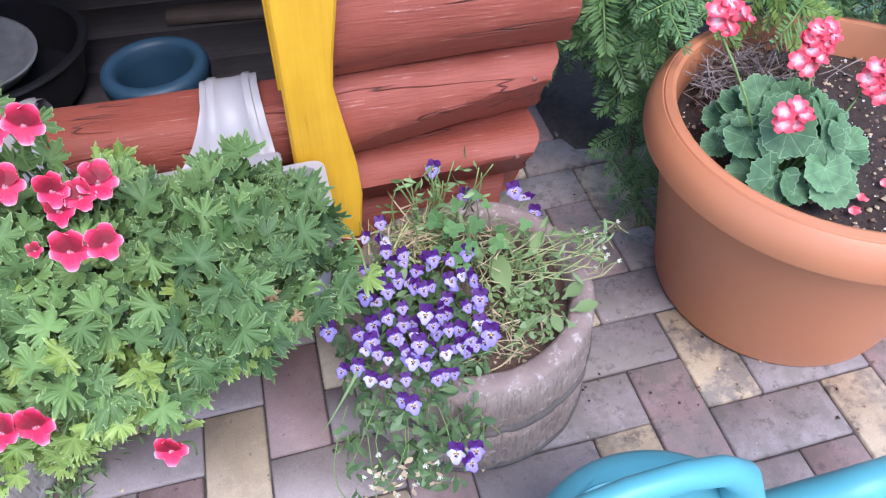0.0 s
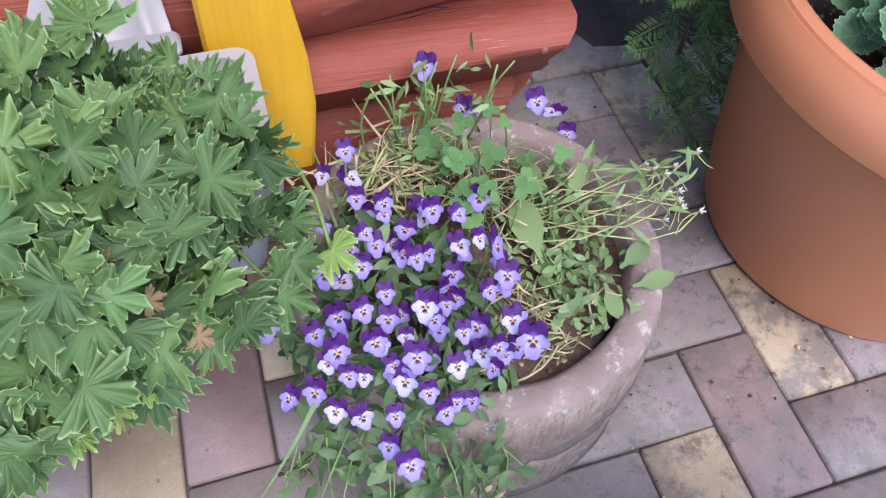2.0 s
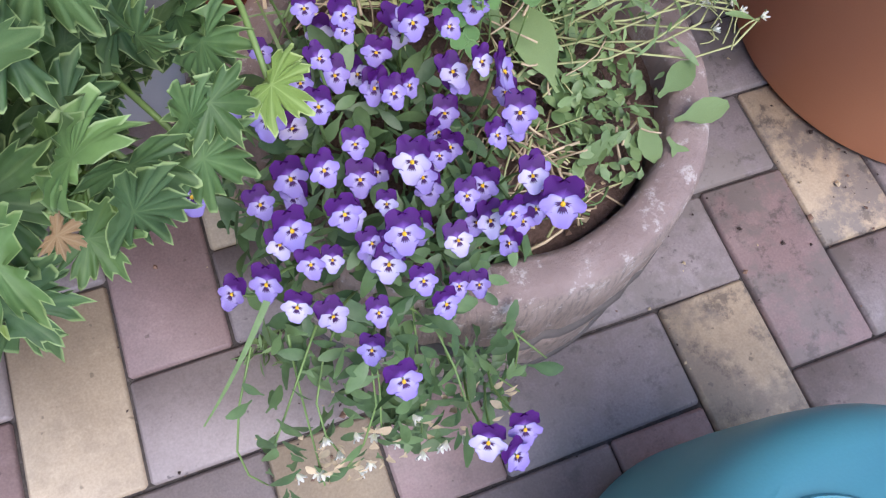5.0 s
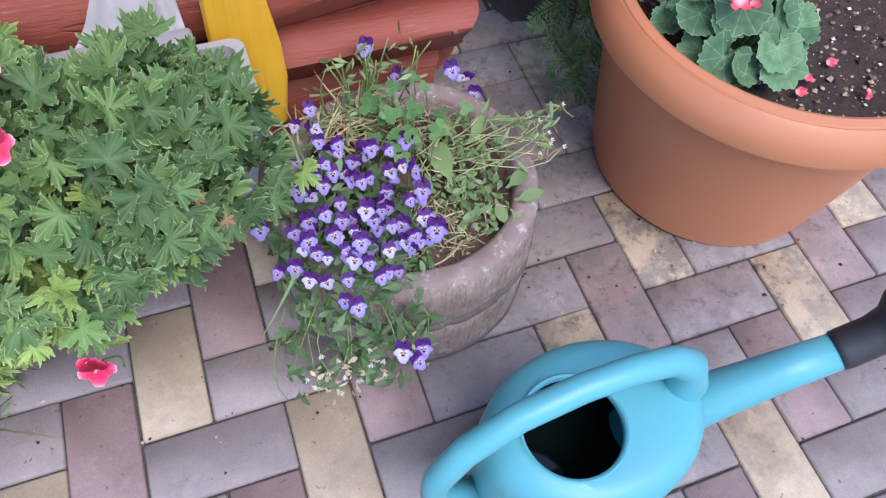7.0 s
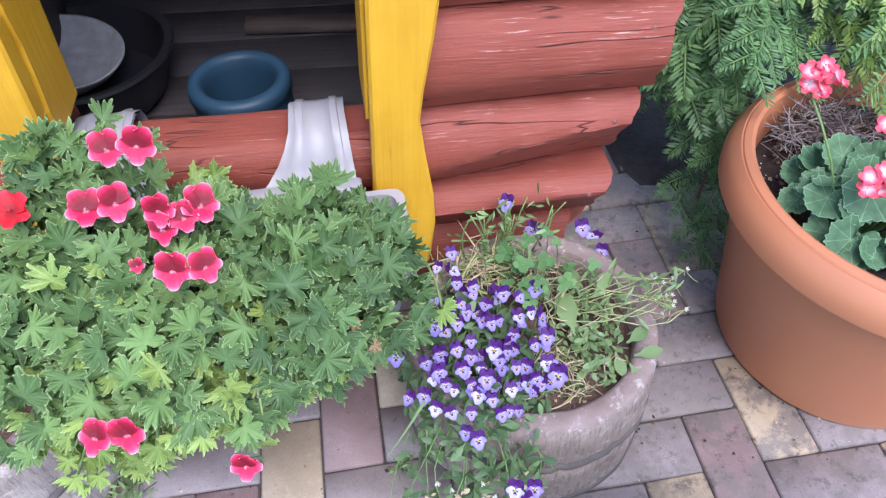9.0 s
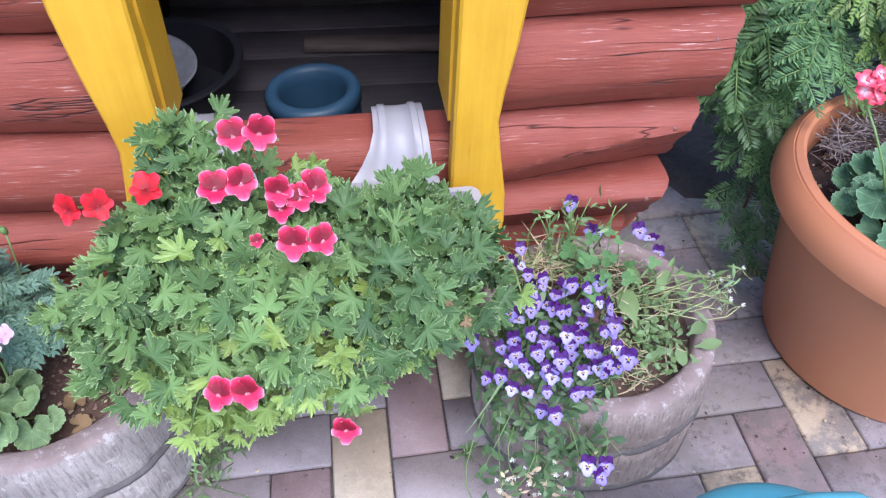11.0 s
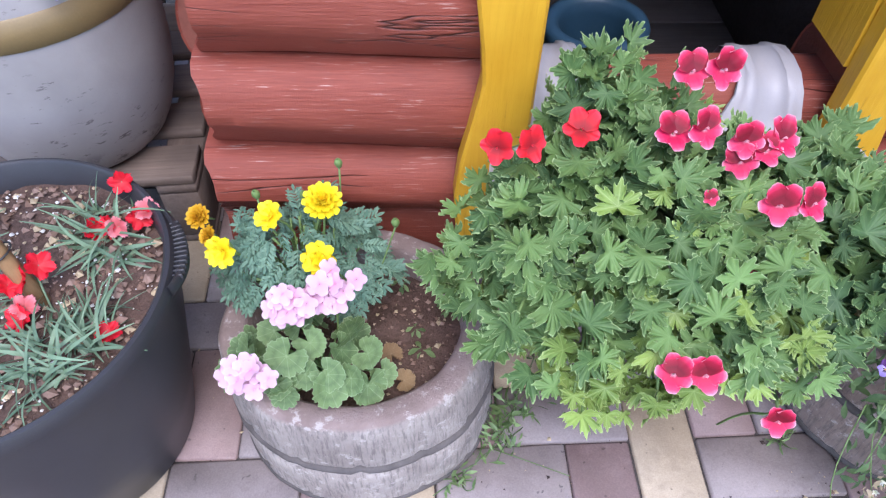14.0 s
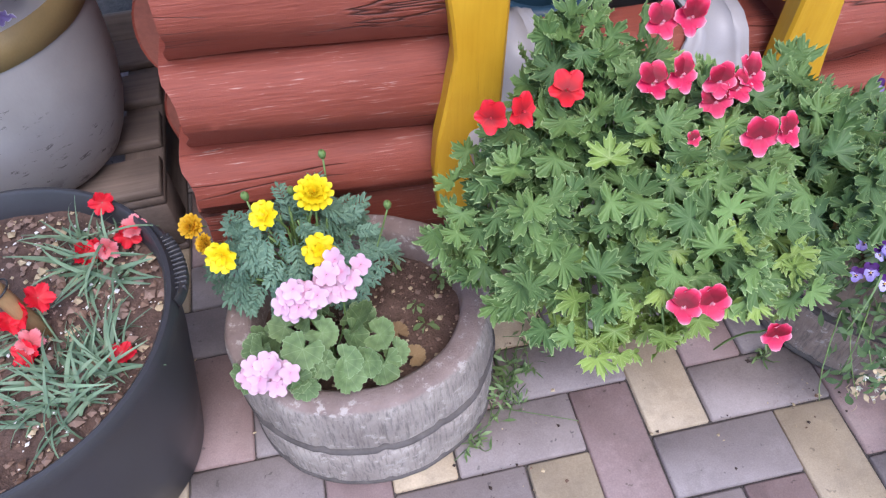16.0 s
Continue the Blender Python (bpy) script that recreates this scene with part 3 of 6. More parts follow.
# ---------------------------------------------------------------- log playhouse
house = thing("log_house", "small red-brown log playhouse with yellow door posts", "playhouse", pose(-0.020, 0, 0, 0, 2.6, 0))


def log_geo(x0, x1, yc, zc, ry, rz, end0, end1, hewn0, hewn1, seed, flat=True):
    """A hewn log along x: slanting cut ends, a chopped facet low in front towards the ends."""
    r = random.Random(seed)
    n, segs = 28, 40
    vs = []
    for k in range(segs + 1):
        t = k / segs
        for i in range(n):
            a = 2 * math.pi * i / n
            cy, cz = -math.cos(a), math.sin(a)
            wob = 1 + 0.035 * noise.noise(Vector((t * 5 + seed * 3.1, a * 0.9, seed))) + 0.03 * noise.noise(Vector((t * 2 + seed, 3, seed)))
            y, z = ry * cy * wob, rz * cz * wob
            y = math.copysign(abs(y) ** 0.62 * ry ** 0.38, y)
            z = max(-rz * 0.93, min(rz * 0.93, z))
            y_round = y
            for h, d in ((hewn0, t), (hewn1, 1 - t)):
                if h:
                    lim = 0.086 - h * max(0.0, 1 - d / 1.0)
                    s = -0.80 * y - 0.60 * z
                    if s > lim:
                        y += 0.80 * (s - lim)
                        z += 0.60 * (s - lim)
            x = x0 + (x1 - x0) * t
            if k <= 1:
                x = x0 - 0.012 * (1 - math.exp(-end0 * max(0.0, y_round + ry - 0.010) / 0.012)) + (0.002 if k == 0 else 0)
            if k >= segs - 1:
                x = x1 + 0.016 * (1 - math.exp(-end1 * max(0.0, y_round + ry - 0.014) / 0.016)) - (0.002 if k == segs else 0)
            s = 0.965 if k in (0, segs) else 1.0
            vs.append((x, yc + y * s, zc + z * s))
    fs = [(k * n + i, (k + 1) * n + i, (k + 1) * n + (i + 1) % n, k * n + (i + 1) % n) for k in range(segs) for i in range(n)]
    g = Geo().add(vs, fs, 0)
    g.add(vs[:n], [tuple(range(n))], 1)
    g.add(vs[-n:], [tuple(reversed(range(n)))], 1)
    return g


def nail(x, y, z):
    g = Geo().lathe([(0.0001, -0.004), (0.0048, -0.004), (0.0052, 0.0), (0.004, 0.0018), (0.0001, 0.0022)], 12)
    part("nail", g, ["nail"], house, at=Matrix.Translation((x, y, z)) @ rotx(radians(90)))


# seams between the logs of the front wall
Z = [0.055, 0.200, 0.332, 0.483, 0.636, 0.785, 0.93, 1.07, 1.21]
right_end = [0.585, 0.617, 0.628, 0.650, 0.668, 0.68, 0.69, 0.70]
left_end = [-0.60, -0.588, -0.572, -0.560, -0.550, -0.545, -0.54, -0.54]
for k in range(8):
    zc, rz = (Z[k] + Z[k + 1]) / 2, (Z[k + 1] - Z[k]) / 2 * 1.06
    yc, ry = (0.442, 0.085) if k else (0.485, 0.075)
    if k == 0:
        zc, rz = 0.118, 0.085
    pieces = [(left_end[k], -0.185), (0.262, right_end[k])] if k > 2 else [(left_end[k], right_end[k])]
    if k == 2:
        pieces = [(left_end[k], -0.185), (-0.19, 0.265), (0.262, right_end[k])]
    for x0, x1 in pieces:
        mid = k == 2 and x0 == -0.19
        isl, isr = x0 < -0.3, x1 > 0.3
        geo = log_geo(x0, x1, 0.432 if mid else yc, 0.391 if mid else zc, 0.060 if mid else ry, 0.056 if mid else rz, 2.2 if isl else 0, 2.2 if isr else 0,
                      0.020 if isl and k in (1, 2) else 0.014 if isl else 0, 0.052 if isr and k in (1, 2) else 0.014 if isr else 0, k * 3 + (x0 > 0))
        part("log", geo, ["log", "log_end"], house, sharp=38)
        if isr and 0 < k < 5:
            nail(x1 - 0.028, yc - ry * 0.86, zc + rz * 0.55)
        if isl and 0 < k < 5:
            nail(x0 + 0.026, yc - ry * 0.86, zc + rz * 0.5)
# side walls: logs along y, their ends behind the front wall's
for sx, xw in ((-1, -0.540), (1, 0.570)):
    for k in range(4):
        zc, rz = (Z[k] + Z[k + 1]) / 2 + 0.07, 0.077
        geo = log_geo(-0.625, 0.625, 0, 0, 0.075, rz, 0.1, 0.1, 0, 0, 40 + k + sx)
        part("log", geo, ["log", "log_end"], house, at=pose(xw, 1.10, zc, 0, 0, 90 * sx), sharp=38)
part("back_wall", Geo().block((-0.56, 1.62, 0.02), (0.62, 1.66, 0.95), 0.004), ["inner_dark"], house)
# added dark panels hide the inner log faces, in place of shade
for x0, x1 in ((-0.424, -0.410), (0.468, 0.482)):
    part("lining", Geo().block((x0, 0.53, 0.06), (x1, 1.62, 1.0), 0.003), ["inner_dark"], house, "dark panel standing in for the inside shade")
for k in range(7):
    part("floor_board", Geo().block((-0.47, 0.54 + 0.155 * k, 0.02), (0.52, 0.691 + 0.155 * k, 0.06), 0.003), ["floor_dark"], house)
# roof and gable lie out of view, added to keep daylight off the inside
for sx in (-1, 1):
    ang = 40 * sx
    part("roof", Geo().block((-0.62, -0.80, -0.02), (0.62, 0.72, 0.02), 0.004), ["roof"], house, at=pose(0.03 + 0.45 * sx, 1.05, 1.62, 0, ang, 0))
part("gable", Geo().add([(-0.60, 0.46, 1.2), (0.68, 0.46, 1.2), (0.04, 0.46, 1.9), (-0.60, 0.50, 1.2), (0.68, 0.50, 1.2), (0.04, 0.50, 1.9)], [(0, 1, 2), (5, 4, 3), (0, 3, 4, 1), (1, 4, 5, 2), (2, 5, 3, 0)]), ["log"], house, smooth=False)


def post_geo(sign):
    """A carved door post: straight inside, waisted outside; x grows outwards."""
    prof = [(0.215, 0.085), (0.30, 0.092), (0.36, 0.088), (0.44, 0.074), (0.495, 0.066), (0.54, 0.070), (0.62, 0.082), (0.70, 0.090), (0.80, 0.092), (0.90, 0.084), (0.985, 0.070), (1.05, 0.078), (1.20, 0.10)]
    g = Geo()
    b = 0.004
    vs = []
    for z, w in prof:
        ring = [(b, -0.0), (w - b, 0.0), (w, b), (w, 0.030), (0.0, 0.030), (0.0, b)]
        vs += [(sign * x, y, z + (x - w / 2) * 0.0) for x, y in ring]
    m = 6
    fs = [(k * m + i, k * m + (i + 1) % m, (k + 1) * m + (i + 1) % m, (k + 1) * m + i) for k in range(len(prof) - 1) for i in range(m)]
    fs += [tuple(reversed(range(m))), tuple(range((len(prof) - 1) * m, len(prof) * m))]
    if sign < 0:
        fs = [tuple(reversed(f)) for f in fs]
    return g.add(vs, fs)


for sign, x in ((1, 0.238), (-1, -0.158)):
    post = part("door_post", post_geo(sign), ["yellow"], house, "waisted yellow-painted door post", at=pose(x, 0.330, 0.012 if sign > 0 else -0.005), smooth=False)
    jamb = Geo()
    steps = 14
    vs = []
    for k in range(steps + 1):
        z = 0.495 + 0.62 * k / steps
        bite = 0.010 * max(0, noise.noise(Vector((z * 14, sign * 3, 1)))) * 2
        vs += [(0, 0.0 + bite, z), (0.022, 0.0 + bite, z), (0.022, 0.105, z), (0, 0.105, z)]
    fs = [(k * 4 + i, k * 4 + (i + 1) % 4, (k + 1) * 4 + (i + 1) % 4, (k + 1) * 4 + i) for k in range(steps) for i in range(4)]
    jamb.add([(sign * a, b, c) for a, b, c in vs], fs if sign > 0 else [tuple(reversed(f)) for f in fs])
    part("door_jamb", jamb, ["yellow"], house, at=pose(x - 0.004 * sign, 0.362, 0), smooth=False)
part("corner_board", Geo().block((-0.012, 0, 0.1), (0.012, 0.03, 1.2), 0.003), ["yellow"], house, at=pose(-0.583, 0.60, 0))

# ---------------------------------------------------------------- inside the playhouse
tub = thing("round_tub", "wide black plastic tub on the dark playhouse floor", "tub", pose(-0.37, 1.08, 0.084))
part("body", Geo().lathe([(0.001, 0.004), (0.15, 0.0), (0.17, 0.02), (0.20, 0.12), (0.215, 0.125), (0.212, 0.132), (0.194, 0.128), (0.165, 0.025), (0.001, 0.012)], 56), ["black_plastic"], tub, sharp=50)
pan = thing("enamel_pan", "worn white enamel pan lying in the black tub", "pan", pose(-0.415, 1.09, 0.130, 5, 9, 0))
part("dish", Geo().lathe([(0.001, 0.05), (0.08, 0.052), (0.112, 0.062), (0.128, 0.082), (0.135, 0.084), (0.134, 0.078), (0.115, 0.05), (0.06, 0.0), (0.001, 0.0)], 48), ["enamel"], pan)
bucket = thing("blue_bucket", "dark blue thick-walled plastic bucket on the playhouse floor", "bucket", pose(0.02, 0.745, 0.063))
part("body", Geo().lathe([(0.001, 0.0), (0.082, 0.0), (0.088, 0.01), (0.0925, 0.228), (0.068, 0.228), (0.066, 0.02), (0.001, 0.02)], 56), ["bucket"], bucket, sharp=50)
part("rim", Geo().lathe([(0.0925, 0.226), (0.0955, 0.229), (0.0955, 0.247), (0.092, 0.255), (0.084, 0.258), (0.074, 0.257), (0.068, 0.250), (0.0675, 0.226)], 56), ["bucket"], bucket, "thick rounded blue rim", sharp=60)
plank = thing("loose_plank", "short dusty wooden plank on the playhouse floor", "plank", pose(0.18, 1.34, 0.062, 0, 2.6, -3))
part("board", Geo().block((-0.21, -0.03, -0.006), (0.21, 0.03, 0.018), 0.003), ["pallet"], plank)

# ---------------------------------------------------------------- window box on the rail
box = thing("flower_box", "pale grey plastic flower box hooked over the log rail", "flower box")
X0, X1, Y0, Y1, ZB, ZT = -0.205, 0.268, 0.165, 0.310, 0.256, 0.394
g = Geo()


def rounded(x0, x1, y0, y1, z, r=0.018):
    pts = []
    for cx, cy, a0 in ((x1 - r, y1 - r, 0), (x0 + r, y1 - r, 90), (x0 + r, y0 + r, 180), (x1 - r, y0 + r, 270)):
        pts += [(cx + r * math.cos(radians(a0 + 22.5 * i)), cy + r * math.sin(radians(a0 + 22.5 * i)), z) for i in range(5)]
    return pts


rings = [rounded(X0 + 0.02, X1 - 0.02, Y0 + 0.02, Y1 - 0.01, ZB), rounded(X0, X1, Y0, Y1, ZT - 0.02), rounded(X0 - 0.008, X1 + 0.008, Y0 - 0.008, Y1 + 0.006, ZT - 0.018),
         rounded(X0 - 0.008, X1 + 0.008, Y0 - 0.008, Y1 + 0.006, ZT), rounded(X0 + 0.004, X1 - 0.004, Y0 + 0.004, Y1 - 0.004, ZT), rounded(X0 + 0.022, X1 - 0.022, Y0 + 0.022, Y1 - 0.014, ZB + 0.01)]
m = 20
g.add([p for r in rings for p in r], [(k * m + i, k * m + (i + 1) % m, (k + 1) * m + (i + 1) % m, (k + 1) * m + i) for k in range(5) for i in range(m)] + [tuple(reversed(range(m))), tuple(range(100, 120))])
part("trough", g, ["box"], box, sharp=40)
g = Geo().block((X0 + 0.01, Y0 + 0.01, ZT - 0.05), (X1 - 0.01, Y1 - 0.01, ZT - 0.03), 0.004)
part("soil", g, ["soil_dark"], box)


def bracket_geo(w, sweep):
    """A saddle that arches over the rail, with two raised ribs; its foot sweeps out to one side."""
    path = [(0.500, 0.395), (0.500, 0.435), (0.486, 0.462), (0.458, 0.480), (0.428, 0.484), (0.398, 0.478), (0.376, 0.460), (0.365, 0.435), (0.355, 0.414), (0.338, 0.402), (0.316, 0.399)]
    cols = [(-0.5, 0.0), (-0.40, 0.0), (-0.38, 0.003), (-0.25, 0.003), (-0.23, 0.0), (0.0, -0.001), (0.22, 0.0), (0.24, 0.003), (0.36, 0.003), (0.38, 0.0), (0.5, 0.0)]
    g = Geo()
    for back in (0, 1):
        vs = []
        for k, (y, z) in enumerate(path):
            a, b = path[max(k - 1, 0)], path[min(k + 1, len(path) - 1)]
            d = Vector((b[0] - a[0], b[1] - a[1])).normalized()
            nrm = (d.y * 1, -d.x)
            nrm = (-abs(nrm[0]) if y < 0.47 else abs(nrm[0]), abs(nrm[1]))
            flare = 1 + 0.18 * max(0, (k - 4) / 6)
            z = 0.399 + (z - 0.399) * 0.87
            for c, h in cols:
                o = h if not back else -0.005
                vs.append((c * w * flare + sweep * max(0, c * math.copysign(1, sweep) - 0.2) / 0.3 * max(0, (k - 5) / 5) ** 1.4, y + nrm[0] * o, z + nrm[1] * o))
        n = len(cols)
        fs = [(k * n + i, k * n + i + 1, (k + 1) * n + i + 1, (k + 1) * n + i) for k in range(len(path) - 1) for i in range(n - 1)]
        g.add(vs, fs)
    return g


for x, sweep in ((-0.125, 0.07), (0.168, -0.07)):
    part("bracket", bracket_geo(0.080, sweep), ["box"], box, "grey plastic saddle bracket over the log rail", at=pose(x, 0, -0.05 * x - 0.009), sharp=60)
part("back_lip", Geo().block((-0.18, 0.318, 0.388), (0.22, 0.345, 0.400), 0.004), ["box"], box)

# ---------------------------------------------------------------- cast barrel planters


def barrel_planter(label, c, rx, ry, h, rin, seed, turn=0.0, stone="barrel_stone"):
    ob = thing("barrel_planter", label, "planter", pose(c[0], c[1], 0, 0, 0, turn), group="cast barrel planters")
    r = rx
    prof = [(0.001, 0.02), (r - 0.004, 0.0), (r + 0.003, 0.006), (r + 0.005, 0.022), (r + 0.004, 0.030), (r + 0.006, 0.075), (r + 0.006, 0.108), (r + 0.001, 0.114), (r - 0.001, 0.121), (r + 0.003, 0.130),
            (r + 0.005, 0.138), (r + 0.002, h - 0.03), (r - 0.001, h - 0.010), (r - 0.006, h - 0.002), (r - 0.012, h), (rin + 0.006, h - 0.001), (rin, h - 0.006), (rin - 0.004, h - 0.07), (0.001, h - 0.075)]
    rim = [1.0] * 12 + [0.6, 0.3, 0.0, 0.0, 0.0, 0.0, 0.0]

    def wob(a, z):
        stave = abs(((a * 14 / (2 * math.pi)) % 1) - 0.5)
        s = -0.0035 * max(0, 1 - stave * 18) if 0.02 < z < h - 0.02 else 0
        return s + 0.0022 * noise.noise(Vector((math.cos(a) * 5, math.sin(a) * 5, z * 22 + seed))) + 0.0035 * noise.noise(Vector((math.cos(a) * 1.6, math.sin(a) * 1.6, seed)))

    part("shell", Geo().lathe(prof, 112, (0, 0, 0), 1.0, ry / rx, 0, wob, rim), [stone], ob, sharp=60)
    for z, d in ((0.118, 0.0095), (0.010, 0.0095)):
        ring = [(r + d - 0.010, z - 0.006), (r + d - 0.004, z - 0.005), (r + d - 0.002, z), (r + d - 0.004, z + 0.005), (r + d - 0.010, z + 0.006)]
        part("hoop", Geo().lathe(ring, 96, (0, 0, 0), 1.0, ry / rx, 0, wob), ["groove"], ob, "dark weathered hoop")
    return ob


def soil_disc(ob, r, z, sx, sy, mat, seed, heap=0.012, name="soil"):
    g = Geo()
    rings, n = 14, 48
    vs = [(0, 0, z + heap)]
    for k in range(1, rings + 1):
        for i in range(n):
            a, q = 2 * math.pi * i / n, r * k / rings
            x, y = q * math.cos(a) * sx, q * math.sin(a) * sy
            hgt = heap * (1 - (k / rings) ** 2) + 0.011 * noise.noise(Vector((x * 28, y * 28, seed))) + 0.006 * noise.noise(Vector((x * 80, y * 80, seed)))
            vs.append((x, y, z + hgt))
    fs = [(0, 1 + i, 1 + (i + 1) % n) for i in range(n)]
    fs += [(1 + (k - 1) * n + i, 1 + k * n + i, 1 + k * n + (i + 1) % n, 1 + (k - 1) * n + (i + 1) % n) for k in range(1, rings) for i in range(n)]
    return part(name, g.add(vs, fs), [mat], ob)


def crumbs(ob, r, z, sx, sy, mats, count, seed, lo=0.0012, hi=0.004, name="crumb", label=""):
    """Loose bits on the soil: small uneven lumps."""
    q = random.Random(seed)
    g = Geo()
    for _ in range(count):
        a, d = q.uniform(0, 6.28), r * math.sqrt(q.random())
        s = lo + (hi - lo) * q.random() ** 2.5
        p = Vector((d * math.cos(a) * sx, d * math.sin(a) * sy, 0))
        p.z = z - 0.004 + 0.011 * (1 - (d / r) ** 2 * 0.94) + 0.011 * noise.noise(Vector((p.x * 28, p.y * 28, seed))) + 0.006 * noise.noise(Vector((p.x * 80, p.y * 80, seed))) + s * 0.35
        vs = [(q.uniform(0.6, 1.3) * s * x, q.uniform(0.6, 1.3) * s * y, q.uniform(0.5, 1.0) * s * w) for x, y, w in ((1, 0, 0), (-1, 0, 0), (0, 1, 0), (0, -1, 0), (0, 0, 1), (0, 0, -1))]
        fs = [(0, 2, 4), (2, 1, 4), (1, 3, 4), (3, 0, 4), (2, 0, 5), (1, 2, 5), (3, 1, 5), (0, 3, 5)]
        g.add(vs, fs, q.randrange(len(mats)), None, Matrix.Translation(p) @ rotz(q.uniform(0, 6)))
    return part(name, g, mats, ob, label, smooth=False, kind="stuff")


P1 = barrel_planter("worn brown cast barrel planter overgrown with violas", (0.445, 0.178), 0.188, 0.184, 0.222, 0.153, 1, 0, "barrel_brown")
soil_disc(P1, 0.151, 0.188, 1, 0.94, "soil_red", 1)
crumbs(P1, 0.148, 0.193, 1, 0.94, ["chip", "pebble", "straw"], 420, 1)
P2 = barrel_planter("grey-brown cast barrel planter with wood-grain relief", (-0.398, 0.188), 0.186, 0.166, 0.232, 0.146, 2, 0)
soil_disc(P2, 0.144, 0.178, 1, 0.87, "soil_red", 2)
crumbs(P2, 0.138, 0.184, 1, 0.87, ["chip", "pebble", "pebble", "straw"], 520, 2, hi=0.006)

# ---------------------------------------------------------------- large terracotta pot
POT = thing("terracotta_pot", "large terracotta-coloured plastic pot with a rounded lip", "flower pot", pose(1.045, 0.225, 0))
part("shell", Geo().lathe([(0.001, 0.0), (0.203, 0.0), (0.210, 0.006), (0.2135, 0.02), (0.229, 0.12), (0.244, 0.22), (0.256, 0.318), (0.285, 0.316), (0.290, 0.322), (0.2905, 0.335), (0.287, 0.352), (0.280, 0.366), (0.270, 0.3755), (0.268, 0.3745), (0.266, 0.3775), (0.256, 0.380), (0.250, 0.377), (0.247, 0.366), (0.240, 0.30), (0.001, 0.295)], 128),
     ["terracotta"], POT, sharp=32)
soil_disc(POT, 0.243, 0.318, 1, 1, "soil_dark", 3, 0.01)
crumbs(POT, 0.236, 0.322, 1, 1, ["chip", "soil_dark", "pebble", "straw"], 1100, 3, hi=0.006)
crumbs(POT, 0.236, 0.324, 1, 1, ["perlite"], 170, 33, hi=0.004, name="perlite", label="white perlite grains")

# ---------------------------------------------------------------- black tub with handles
TUB = thing("black_planter_tub", "large black plastic planter tub with a ribbed handle", "planter tub", pose(-0.835, 0.165, 0))
part("shell", Geo().lathe([(0.001, 0.0), (0.150, 0.0), (0.160, 0.008), (0.185, 0.12), (0.212, 0.25), (0.224, 0.335), (0.229, 0.338), (0.230, 0.345), (0.229, 0.354), (0.226, 0.360), (0.221, 0.361), (0.217, 0.357), (0.205, 0.27), (0.001, 0.265)], 112), ["black_plastic"], TUB, sharp=45)
for a in (14, 194):
    h = Geo()
    n = 22
    vs = []
    for k in range(n + 1):
        t = k / n
        b = radians(-17 + 34 * t)
        bulge = 0.011 * math.sin(math.pi * t) ** 0.6
        for r, z in ((0.222, 0.350), (0.230 + bulge * 0.55, 0.3615), (0.231 + bulge, 0.3585), (0.232 + bulge, 0.345), (0.226 + bulge * 0.6, 0.335), (0.222, 0.335)):
            vs.append((r * math.cos(b), r * math.sin(b), z - 0.012 * math.sin(math.pi * t)))
    fs = [(k * 6 + i, (k + 1) * 6 + i, (k + 1) * 6 + (i + 1) % 6, k * 6 + (i + 1) % 6) for k in range(n) for i in range(6)]
    h.add(vs, fs)
    handle = part("handle", h, ["black_plastic"], TUB, "ribbed moulded handle", at=rotz(radians(a)), sharp=50)
    for k in range(13):
        b = radians(-11 + 22 * k / 12)
        bulge = 0.011 * math.sin(math.pi * (k + 3) / 18) ** 0.6
        part("rib", Geo().block((0.225, -0.0016, 0.343), (0.234 + bulge, 0.0016, 0.3535), 0.001), ["black_plastic"], handle, at=rotz(b))
soil_disc(TUB, 0.213, 0.322, 1, 1, "soil_red", 4, 0.012)
crumbs(TUB, 0.207, 0.328, 1, 1, ["chip", "pebble", "straw", "pebble"], 1700, 4, hi=0.0085)
crumbs(TUB, 0.207, 0.329, 1, 1, ["perlite"], 520, 44, hi=0.004, name="perlite", label="white perlite grains")
stake = thing("bamboo_stake", "split bamboo stake tied with black wire in the tub", "stake", pose(0, 0, 0))
part("cane", Geo().tube([(-0.755, 0.155, 0.285), (-0.80, 0.185, 0.45), (-0.865, 0.23, 0.70)], [0.0105, 0.0105, 0.010], 10), ["bamboo"], stake)
part("tie", Geo().tube([(-0.790 + 0.016 * math.cos(a), 0.178 + 0.016 * math.sin(a), 0.405 + 0.006 * math.cos(a)) for a in [i * 0.45 for i in range(15)]], 0.0013, 6), ["wire"], stake)
cane2 = thing("grey_stem", "bare grey woody stem leaning on the stake", "stem")
part("wood", Geo().tube([(-0.80, 0.175, 0.285), (-0.825, 0.185, 0.40), (-0.86, 0.21, 0.60)], [0.006, 0.0055, 0.004], 8), ["pallet"], cane2)

# ---------------------------------------------------------------- white barrel on its pallet


def pallet(label, m):
    ob = thing("wooden_pallet", label, "pallet", m, group="wooden pallets")
    for k in range(4):
        part("slat", Geo().block((-0.30, -0.20 + 0.125 * k, 0.148), (0.30, -0.112 + 0.125 * k, 0.168), 0.003), ["pallet"], ob)
        for s in (-0.265, 0.0, 0.265):
            if k in (0, 3):
                part("block", Geo().block((s - 0.035, -0.20 + 0.125 * k, 0.018), (s + 0.035, -0.112 + 0.125 * k, 0.128), 0.003), ["pallet_y"], ob)
    for s in (-0.265, 0.0, 0.265):
        part("bearer", Geo().block((s - 0.035, -0.20, 0.128), (s + 0.035, 0.265, 0.148), 0.003), ["pallet_y"], ob)
        part("runner", Geo().block((s - 0.035, -0.20, 0.0), (s + 0.035, 0.265, 0.018), 0.003), ["pallet_y"], ob)
    return ob


